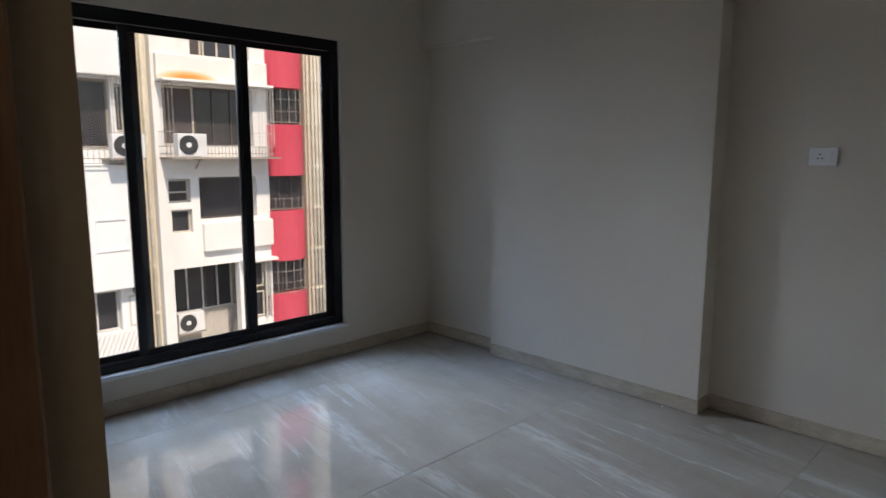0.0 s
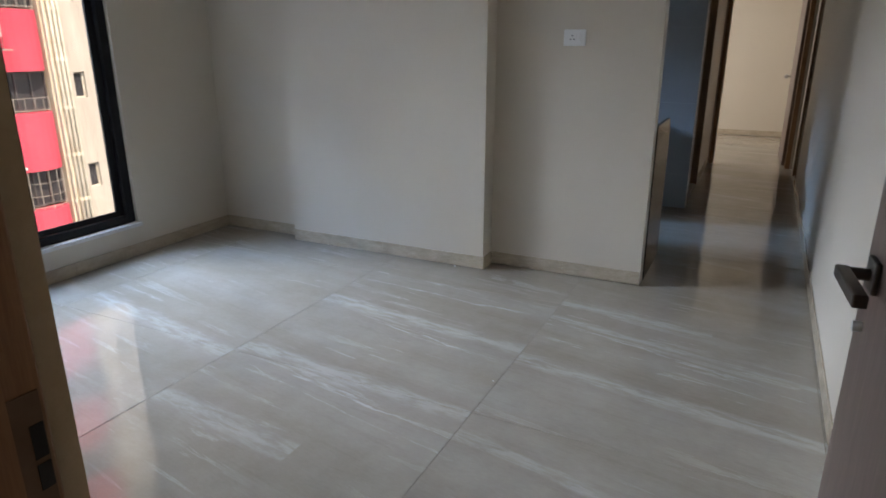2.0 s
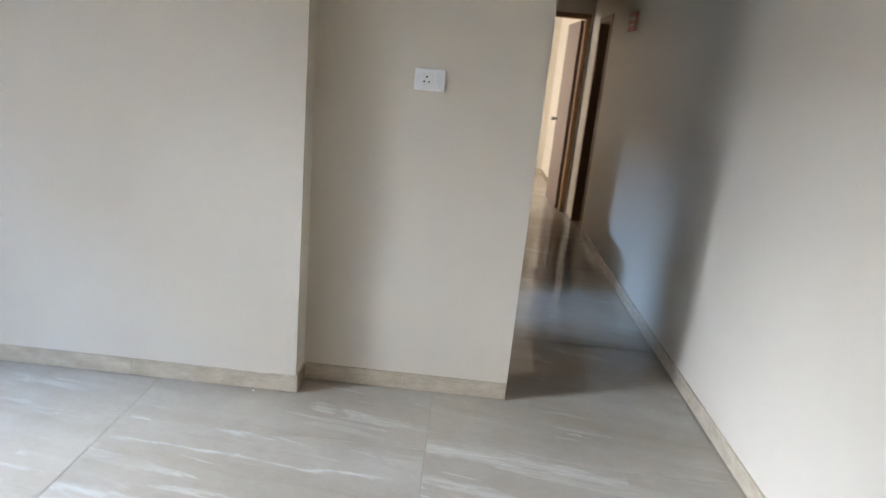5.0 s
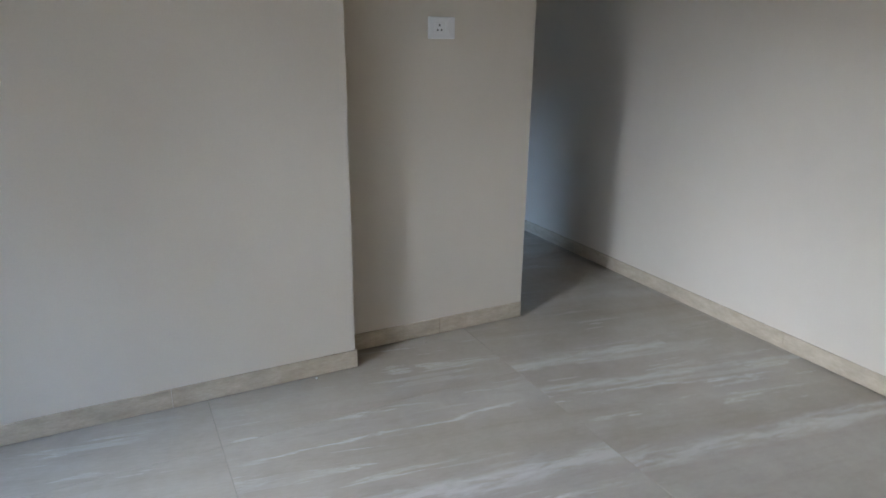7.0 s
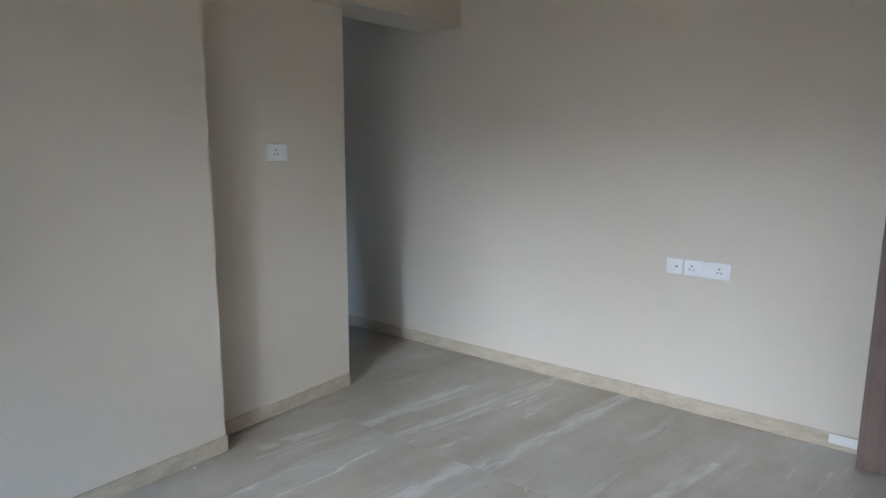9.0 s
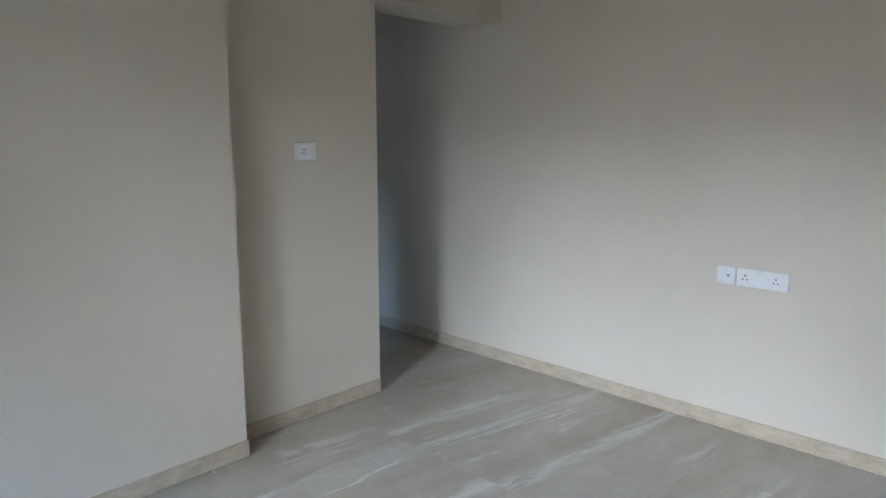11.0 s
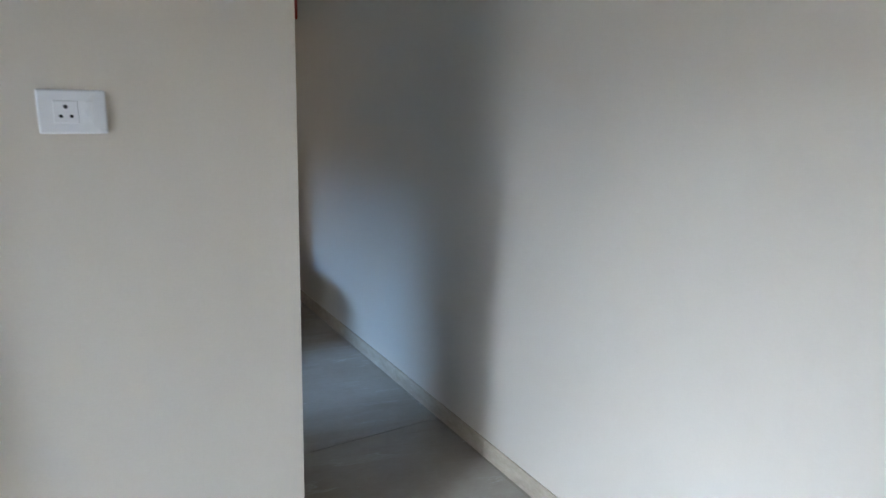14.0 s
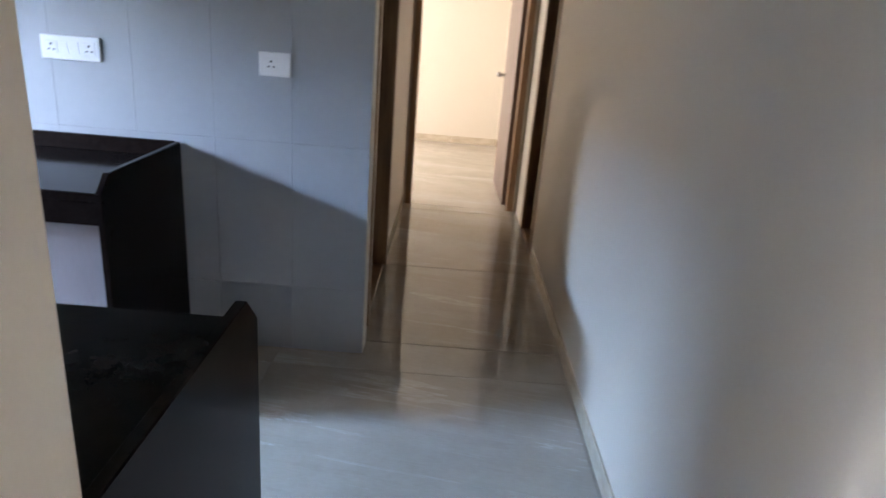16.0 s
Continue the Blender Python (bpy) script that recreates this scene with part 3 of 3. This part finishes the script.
patch = tagged(new("filler_patch", finish("filler_patch", box(bmesh.new(), W - SK_T - 0.006, W - SK_T + 0.001, -2.56, -2.39, 0.030, 0.076, bev=0.003), PUTTY)), "white putty patch smeared on the marble skirting", "filler patch")


def chip(at, size, turn, mat, label):
    """A crumb of plaster left on the floor."""
    bm = bmesh.new()
    bmesh.ops.create_icosphere(bm, subdivisions=2, radius=size)
    for v in bm.verts:
        v.co *= 0.75 + 0.5 * noise.noise(v.co * 90 + Vector(at) * 7)
        v.co.z = max(v.co.z * 0.55, -size * 0.25)
    ob = tagged(new("plaster_chip", finish("plaster_chip", bm, mat)), label, "debris", "crumbs on the floor")
    ob.matrix_basis = pose(at[0], at[1], size * 0.25, 0, 0, turn)


chip((-1.125, -0.168, 0), 0.008, 20, PUTTY, "white plaster crumb on the polished floor")
chip((-0.566, -0.066, 0), 0.006, 70, GROUT, "dark crumb on the floor beside the skirting")
chip((-0.353, -1.435, 0), 0.004, 10, PUTTY, "tiny white plaster crumb on a tile joint")

# ---- kitchen ----
def counter(name, label, x_end, y_back, y_front, top_z, panel_z, s, x0=XW):
    """A granite counter running from the window wall to x_end. s: 1 where the front lies towards +y, -1 otherwise."""
    top = thing(name, label, "kitchen counter")
    y0, y1 = sorted((y_back, y_front))
    part("worktop", box(bmesh.new(), x0 + 0.004, x_end - 0.021, y0 + 0.002, y1 - 0.002, top_z - 0.03, top_z, bev=0.002), GRANITE, top)
    part("upstand", box(bmesh.new(), x0 + 0.004, x_end - 0.021, y_back + s * 0.003, y_back + s * 0.022, top_z + 0.0005, top_z + 0.06, bev=0.002), GRANITE, top)
    bm = bmesh.new()
    c = 0.055
    prism(bm, [(y_back + s * 0.002, 0.001), (y_front + s * 0.012, 0.001), (y_front + s * 0.012, panel_z - c), (y_front + s * (0.012 - c), panel_z), (y_back + s * 0.002, panel_z)], 0, x_end - 0.02, x_end)
    bmesh.ops.bevel(bm, geom=bm.edges[:], offset=0.002, segments=1, affect="EDGES")
    part("end_panel", bm, GRANITE, top, "polished black granite end panel")
    part("fascia", box(bmesh.new(), x0 + 0.004, x_end - 0.021, y_front - s * 0.022, y_front - s * 0.004, top_z - 0.105, top_z - 0.031, bev=0.002), GRANITE, top)
    n = 5
    for k in range(n):
        a = x0 + 0.02 + (x_end - 0.05 - x0) * k / n
        b = x0 + 0.02 + (x_end - 0.05 - x0) * (k + 1) / n - 0.004
        part("cabinet_door", box(bmesh.new(), a, b, y_front - s * 0.050, y_front - s * 0.030, 0.10, top_z - 0.108, bev=0.002), CABINET, top, "plain mauve grey laminate")
    part("plinth", boxes((x0 + 0.01, x_end - 0.03, y_front - s * 0.10, y_front - s * 0.085, 0.001, 0.098)), GRANITE, top)
    return top


counter("kitchen_counter", "black granite kitchen counter with a chamfered end panel", 0.006, TKN, 0.633, 0.87, 0.922, 1, -1.33)
counter("kitchen_counter", "black granite counter standing against pale wall tiles", -0.715, YK, 1.50, 0.805, 0.862, -1)

# ---- the building opposite ----
FX = -18.6
ST = 2.83           # storey height
bld = thing("apartment_building", "white apartment block with red curved bays and stained pipes", "building")
BZ0, BZ1 = -10.0, 15.5


def slab(name, x0, x1, y0, y1, z0, z1, mat, label="", bev=0.0, parent=None):
    return part(name, box(bmesh.new(), x0, x1, y0, y1, z0, z1, bev=bev), mat, parent or bld, label)


def facade_window(y0, y1, z0, z1, panes, x=None, frame_mat=None, glass=None, name="window"):
    x = FX if x is None else x
    fm = frame_mat or CREAM_FRAME
    w = slab(name, x - 0.10, x - 0.06, y0, y1, z0, z1, glass or DARK_GLASS)
    t = 0.045
    bm = boxes((x - 0.07, x - 0.015, y0, y0 + t, z0, z1), (x - 0.07, x - 0.015, y1 - t, y1, z0, z1), (x - 0.07, x - 0.015, y0 + t, y1 - t, z0, z0 + t), (x - 0.07, x - 0.015, y0 + t, y1 - t, z1 - t, z1))
    for k in range(1, panes):
        y = y0 + (y1 - y0) * k / panes
        box(bm, x - 0.07, x - 0.02, y - t / 2, y + t / 2, z0 + t, z1 - t)
    part("window_frame", bm, fm, w)
    return w


def wall_with_holes(name, x0, x1, y0, y1, z0, z1, holes, mat, label=""):
    """A wall in the y-z plane built of strips round its openings (y0, y1, z0, z1)."""
    ys = sorted({y0, y1, *(h[0] for h in holes), *(h[1] for h in holes)})
    bm = bmesh.new()
    for a, b in zip(ys, ys[1:]):
        cut = sorted((h[2], h[3]) for h in holes if h[0] < b - 1e-6 and h[1] > a + 1e-6)
        z = z0
        for c, d in cut:
            if c > z:
                box(bm, x0, x1, a, b, z, c)
            z = max(z, d)
        if z < z1:
            box(bm, x0, x1, a, b, z, z1)
    return part(name, bm, mat, bld, label)


def bars(y0, y1, z0, z1, x, step, mat, r=0.011, name="window_grille", rails=(0.0, 1.0)):
    bm = bmesh.new()
    n = max(2, round((y1 - y0) / step))
    for k in range(n + 1):
        y = y0 + (y1 - y0) * k / n
        box(bm, x - r, x + r, y - r, y + r, z0, z1)
    for f in rails:
        z = z0 + (z1 - z0) * f
        box(bm, x - r * 1.2, x + r * 1.2, y0, y1, z - r * 1.2, z + r * 1.2)
    return part(name, bm, mat, bld)


def cage(y0, y1, z0, z1, depth, step, mat):
    """A box grille that stands out from the wall."""
    bm = bmesh.new()
    x1 = FX + depth
    r = 0.007
    n = max(2, round((y1 - y0) / step))
    for k in range(n + 1):
        y = y0 + (y1 - y0) * k / n
        box(bm, x1 - r, x1 + r, y - r, y + r, z0, z1)
    for z in (z0, (z0 * 0.65 + z1 * 0.35), z1):
        box(bm, x1 - r * 1.4, x1 + r * 1.4, y0, y1, z - r * 1.4, z + r * 1.4)
        for y in (y0, y1):
            box(bm, FX, x1, y - r, y + r, z - r, z + r)
    return part("window_grille", bm, mat, bld, "rusty box grille")


def air_conditioner(y, z, x):
    ac = thing("air_conditioner", "white outdoor air conditioner with a black round fan", "air conditioner", "air conditioners on the block")
    part("casing", box(bmesh.new(), x - 0.17, x + 0.17, y - 0.42, y + 0.42, z, z + 0.64, bev=0.02), AC_BODY, ac)
    c = (x + 0.172, y - 0.12, z + 0.32)
    part("fan_guard", tube(bmesh.new(), c, (c[0] + 0.02, c[1], c[2]), 0.27, 28), AC_FAN, ac, "black round fan guard")
    part("fan_hub", tube(bmesh.new(), (c[0] + 0.02, c[1], c[2]), (c[0] + 0.034, c[1], c[2]), 0.075, 16), AC_BODY, ac)
    part("side_grille", boxes(*[(x + 0.168, x + 0.18, y + 0.20, y + 0.38, z + 0.10 + 0.09 * k, z + 0.13 + 0.09 * k) for k in range(6)]), AC_BODY, ac)
    return ac


def bracket(y, z):
    bm = bmesh.new()
    box(bm, FX, FX + 0.50, y - 0.02, y + 0.02, z - 0.02, z + 0.02)
    prism(bm, [(FX, z - 0.28), (FX + 0.03, z - 0.28), (FX + 0.40, z), (FX + 0.36, z)], 1, y - 0.015, y + 0.015)
    return part("bracket", bm, GRILLE, bld)


# core behind the facade, closed and dark-windowed bays before it
slab("core", FX - 8.0, FX - 1.71, -14.0, 30.0, BZ0, BZ1, FACADE_WHITE)
slab("roof", FX - 8.2, FX + 0.2, -14.2, 30.2, BZ1, BZ1 + 0.4, FACADE_WHITE)

# main white bay, y 3.85 to 7.45
main_holes = []
for s in (-2, -1, 0, 1, 2):
    b = s * 2 * ST
    main_holes += [(4.13, 6.95, 1.55 + b, 3.28 + b), (4.16, 4.82, -0.13 + b, 0.57 + b), (4.21, 4.84, -1.04 + b, -0.34 + b), (5.09, 6.98, -0.68 + b, 0.60 + b)]
main_holes = [h for h in main_holes if -1.2 < h[2] < 3.0]
upper = [(4.2, 7.1, 8.70 + ST * k, 10.50 + ST * k) for k in range(2)]
main_holes += upper + [(5.02, 6.90, 4.18, 5.60), (4.2, 7.1, 5.95, 7.65), (4.18, 6.28, -4.78, -2.12), (6.40, 7.38, -4.10, -2.20)  , (4.3, 6.9, -7.6, -5.9)]
wall_with_holes("wall", FX - 0.30, FX, 3.86, 7.45, BZ0, BZ1, main_holes, FACADE_WHITE, "white painted bay with weather stains")
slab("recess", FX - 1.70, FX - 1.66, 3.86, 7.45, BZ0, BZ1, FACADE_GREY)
slab("ledge", FX, FX + 0.55, 3.95, 7.42, 3.34, 3.42, FACADE_WHITE, bev=0.02)
slab("parapet", FX, FX + 0.16, 3.95, 7.42, 3.42, 4.12, RUST, "white parapet with an orange rust stain", bev=0.02)
for h in upper:
    facade_window(h[0], h[1], h[2], h[3], 4, FX - 0.25)
    slab("ledge", FX, FX + 0.55, 3.95, 7.42, h[2] - 0.98, h[2] - 0.90, FACADE_WHITE, bev=0.02)
    slab("parapet", FX, FX + 0.16, 3.95, 7.42, h[2] - 0.90, h[2] - 0.10, FACADE_WHITE, bev=0.02)
facade_window(4.22, 7.08, 5.97, 7.63, 4, FX - 0.25)
facade_window(5.05, 5.45, 4.18, 5.55, 1, FX - 0.2, glass=BROWN_SCREEN)
facade_window(5.50, 6.88, 4.18, 5.55, 3, FX - 0.2, glass=DARK_GLASS)
facade_window(4.16, 5.15, 1.57, 3.26, 1, FX - 0.25, glass=BROWN_SCREEN)
facade_window(5.17, 6.93, 1.57, 3.26, 3, FX - 0.25, BROWN_SCREEN)
facade_window(4.18, 4.80, -0.12, 0.55, 1, FX - 0.12)
slab("louver", FX - 0.14, FX - 0.06, 4.2, 4.78, 0.16, 0.20, CREAM_FRAME)
facade_window(4.23, 4.82, -1.03, -0.36, 1, FX - 0.12)
facade_window(5.11, 6.96, -0.66, 0.58, 1, FX - 0.22, BROWN_SCREEN)
slab("sill", FX, FX + 0.16, 5.12, 7.46, -1.66, -0.80, FACADE_WHITE, "white planter ledge", 0.02)
facade_window(4.60, 6.66, -3.80, -2.30, 4, FX - 1.32, WHITE_GRILLE)
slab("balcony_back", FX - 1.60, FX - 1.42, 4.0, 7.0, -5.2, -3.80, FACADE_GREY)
slab("balcony_floor", FX - 1.42, FX - 0.30, 4.0, 6.9, -5.2, -4.80, FACADE_WHITE)
facade_window(4.32, 6.88, -7.58, -5.92, 4, FX - 0.25)
cage(3.98, 7.40, 1.20, 1.52, 0.50, 0.11, GRILLE)
cage(3.98, 4.22, 1.20, 3.32, 0.50, 0.12, GRILLE)
cage(6.90, 7.40, 1.20, 3.32, 0.50, 0.11, WHITE_GRILLE)
slab("shelf", FX, FX + 0.9, 3.98, 7.40, 1.16, 1.20, GRILLE)
for y in (5.0, 6.55):
    bracket(y, 1.14)
air_conditioner(4.58, 1.24, FX + 0.70)
air_conditioner(5.0, -4.36, FX - 1.0)
slab("shelf", FX - 1.42, FX - 0.80, 4.55, 5.45, -4.40, -4.36, GRILLE)
bm = bmesh.new()
for k in range(13):
    y = 5.45 + 0.085 * k
    prism(bm, [(y, -4.80), (y + 0.02, -4.80), (y + 0.50, -3.84), (y + 0.48, -3.84)], 0, FX - 1.41, FX - 1.37)
part("balcony_grille", bm, WHITE_GRILLE, bld, "slanting white lattice")
# lattice window beside the bay
for k in range(2):
    bm = bmesh.new()
    ya = 6.42 + 0.78 * k
    for i in range(17):
        z = -4.10 + i * 0.112
        prism(bm, [(ya, z), (ya + 0.16, z + 0.10), (ya + 0.16, z + 0.13), (ya, z + 0.03)], 0, FX + 0.01, FX + 0.04)
    box(bm, FX, FX + 0.05, ya - 0.03, ya, -4.12, -2.18)
    box(bm, FX, FX + 0.05, ya + 0.16, ya + 0.19, -4.12, -2.18)
    part("lattice", bm, WHITE_GRILLE, bld)
facade_window(6.62, 7.18, -3.05, -2.22, 1, FX - 0.10)
facade_window(6.62, 7.18, -4.05, -3.20, 1, FX - 0.10)
slab("hood", FX, FX + 0.35, 6.30, 7.50, -2.14, -2.06, FACADE_WHITE)

# left bay, y -1 to 3.2
upper_left = [(0.4, 2.6, 6.6 + ST * k, 8.1 + ST * k) for k in range(3)]
left_holes = upper_left + [(1.00, 2.74, 1.45, 3.30), (0.9, 2.66, -3.68, -2.50), (2.86, 3.12, 1.9, 3.2), (-3.6, -0.6, 1.45, 3.30), (-3.6, -0.6, -3.6, -2.4), (-3.6, -0.6, -7.0, -5.6)]
wall_with_holes("wall", FX - 0.30, FX - 0.02, -8.0, 3.22, BZ0, BZ1, left_holes, FACADE_COOL, "cool white painted bay")
slab("parapet", FX - 0.02, FX + 0.45, -4.0, 3.20, 3.36, 5.6, FACADE_COOL, bev=0.03)
for h in upper_left:
    facade_window(h[0], h[1], h[2], h[3], 3, FX - 0.2)
facade_window(1.02, 2.72, 1.47, 3.28, 2, FX - 0.2, GRILLE)
facade_window(0.92, 2.64, -3.66, -2.52, 3, FX - 0.2, WHITE_GRILLE)
facade_window(2.87, 3.11, 1.92, 3.18, 1, FX - 0.15)
facade_window(-3.58, -0.62, 1.47, 3.28, 3, FX - 0.2)
facade_window(-3.58, -0.62, -3.58, -2.42, 3, FX - 0.2)
slab("panel", FX + 0.35, FX + 0.38, 2.02, 2.84, -1.33, -1.28, FACADE_COOL)
slab("panel", FX + 0.35, FX + 0.38, 2.02, 2.07, -1.28, -0.48, FACADE_COOL)
slab("panel", FX + 0.35, FX + 0.38, 2.79, 2.84, -1.28, -0.48, FACADE_COOL)
slab("panel", FX + 0.35, FX + 0.38, 2.02, 2.84, -0.48, -0.43, FACADE_COOL)
slab("block", FX - 0.02, FX + 0.35, -4.0, 3.20, -2.42, 1.02, FACADE_COOL, bev=0.03)
cage(2.62, 3.16, 1.06, 3.34, 0.50, 0.14, GRILLE)
cage(-0.4, 2.62, 1.06, 1.42, 0.50, 0.14, GRILLE)
bracket(2.85, 1.04)
air_conditioner(2.88, 1.2, FX + 0.62)
slab("shelf", FX - 0.02, FX + 0.85, 2.40, 3.30, 1.16, 1.20, GRILLE)
bm = bmesh.new()
for k in range(16):
    y = 0.9 + 0.13 * k
    prism(bm, [(y, -4.90), (y + 0.02, -4.90), (y + 0.50, -3.75), (y + 0.48, -3.75)], 0, FX - 0.02, FX + 0.01)
part("balcony_grille", bm, WHITE_GRILLE, bld, "slanting white lattice")
slab("lamp_box", FX, FX + 0.14, 2.98, 3.16, -2.62, -2.42, GRILLE)
facade_window(2.86, 3.14, -3.6, -2.7, 1, FX)

# strip with drain pipes between the bays
slab("wall", FX - 1.70, FX - 0.30, 3.22, 3.86, BZ0, BZ1, FACADE_CREAM, "stained cream strip")


def drain(y, x, r=0.055):
    p = part("drain_pipe", tube(bmesh.new(), (x, y, BZ0), (x, y, BZ1), r, 10), PIPE, bld, "", True)
    me = finish("pipe_collar", tube(bmesh.new(), (0, 0, 0), (0, 0, 0.10), r * 1.28, 10), PIPE)
    for k in range(17):
        ob = new("pipe_collar", me)
        ob.parent = p
        ob.location = (x, y, BZ0 + 0.9 + 1.42 * k)


for y in (3.50, 3.70):
    drain(y, FX - 0.20)
drain(3.33, FX - 0.22, 0.04)

# red curved bays between window bands
RY = 8.10
for s in range(-3, 5):
    zt = 2.25 + s * ST + (0.9 if s > 1 else 0.0)
    band = ST - 1.66 + (0.9 if s == 1 else 0.0)
    bm = bmesh.new()
    outline = [(FX - 0.30, RY - 0.76)] + [(FX - 0.30 + 0.62 * math.cos(a), RY + 0.76 * math.sin(a)) for a in [math.pi * (k / 12 - 0.5) for k in range(13)]] + [(FX - 0.30, RY + 0.76)]
    prism(bm, outline, 2, zt - 1.66, zt)
    part("bay", bm, FACADE_RED, bld, "red curved bay")
    facade_window(RY - 0.66, RY + 0.70, zt + 0.06, zt + band - 0.02, 3, FX - 0.12, BROWN_SCREEN)
    g = bmesh.new()
    for k in range(9):
        a = math.pi * (k / 8 - 0.5)
        x, y = FX - 0.30 + 0.60 * math.cos(a), RY + 0.72 * math.sin(a)
        box(g, x - 0.008, x + 0.008, y - 0.008, y + 0.008, zt, zt + band if s % 2 == 0 else zt + 0.45)
    for k in range(8):
        a, b = math.pi * (k / 8 - 0.5), math.pi * ((k + 1) / 8 - 0.5)
        for z in ((zt + 0.08, zt + 0.42, zt + 0.8) if s % 2 == 0 else (zt + 0.08, zt + 0.42)):
            tube(g, (FX - 0.30 + 0.60 * math.cos(a), RY + 0.72 * math.sin(a), z), (FX - 0.30 + 0.60 * math.cos(b), RY + 0.72 * math.sin(b), z), 0.009, 5)
    part("window_grille", g, GRILLE, bld)
slab("wall", FX - 1.70, FX - 0.32, 7.45, 8.90, BZ0, BZ1, FACADE_CREAM)

# stained cream strip with pipes, and the plainer wing beyond
slab("wall", FX - 1.70, FX - 0.05, 8.90, 9.50, BZ0, BZ1, FACADE_CREAM, "stained cream strip")
for y, r in ((8.98, 0.035), (9.16, 0.05), (9.30, 0.055), (9.43, 0.04)):
    drain(y, FX + 0.04, r)
wing = [(9.70, 10.08, 0.5 - 0.78 + s * ST, 0.5 + s * ST) for s in range(-3, 5)] + [(11.6, 13.0, 0.5 - 0.9 + s * ST, 0.7 + s * ST) for s in range(-3, 5)]
wall_with_holes("wall", FX - 0.35, FX - 0.12, 9.50, 30.0, BZ0, BZ1, wing, FACADE_GREY, "grey beige wing")
for h in wing:
    facade_window(h[0], h[1], h[2], h[3], 1 if h[1] < 11 else 2, FX - 0.2)

# ---- kitchen wall tiles ----
wall_t = bpy.data.objects["wall_kitchen"]
TW, TH = 0.30, 0.60
me = finish("wall_tile", box(bmesh.new(), 0.0005, TW - 0.0005, 0, 0.010, 0.0005, TH - 0.0005, bev=0.0007), TILE_BODY)
structure("tile_backing", boxes((XW, 0.018, YK + 0.0085, YK + 0.0118, 0.0, 2.1)), TILE_BED, "grout bed of the kitchen tiles", "wall")
for i in range(11):
    for k in range(4):
        ob = new("wall_tile", me)
        ob.parent = wall_t
        ob.location = (0.018 - TW * (i + 1), YK, -0.31 + TH * k)

# ---- floor tiles ----
floor = bpy.data.objects["floor"]
TS = 1.22
structure("floor_joints", boxes(*[(a + 0.01, b - 0.01, c + 0.01, d - 0.01, -0.0118, -0.0018) for a, b, c, d in ROOMS]), GROUT, "thin dark joints between floor tiles", "floor")
cut_meshes = {}
for i in range(-3, 3):
    for k in range(-4, 8):
        x, y = -0.335 + TS * i, -1.70 + TS * k
        for a, b, c, d in ROOMS:
            x0, x1, y0, y1 = max(x, a), min(x + TS, b), max(y, c), min(y + TS, d)
            if x1 - x0 < 0.02 or y1 - y0 < 0.02:
                continue
            size = (round(x1 - x0, 3), round(y1 - y0, 3))
            if size not in cut_meshes:
                cut_meshes[size] = finish("floor_tile", box(bmesh.new(), 0.0012, size[0] - 0.0012, 0.0012, size[1] - 0.0012, -0.010, 0.0, bev=0.0012), FLOOR_TILE)
            ob = new("floor_tile", cut_meshes[size])
            ob.parent = floor
            ob.location = (x0, y0, 0.0)
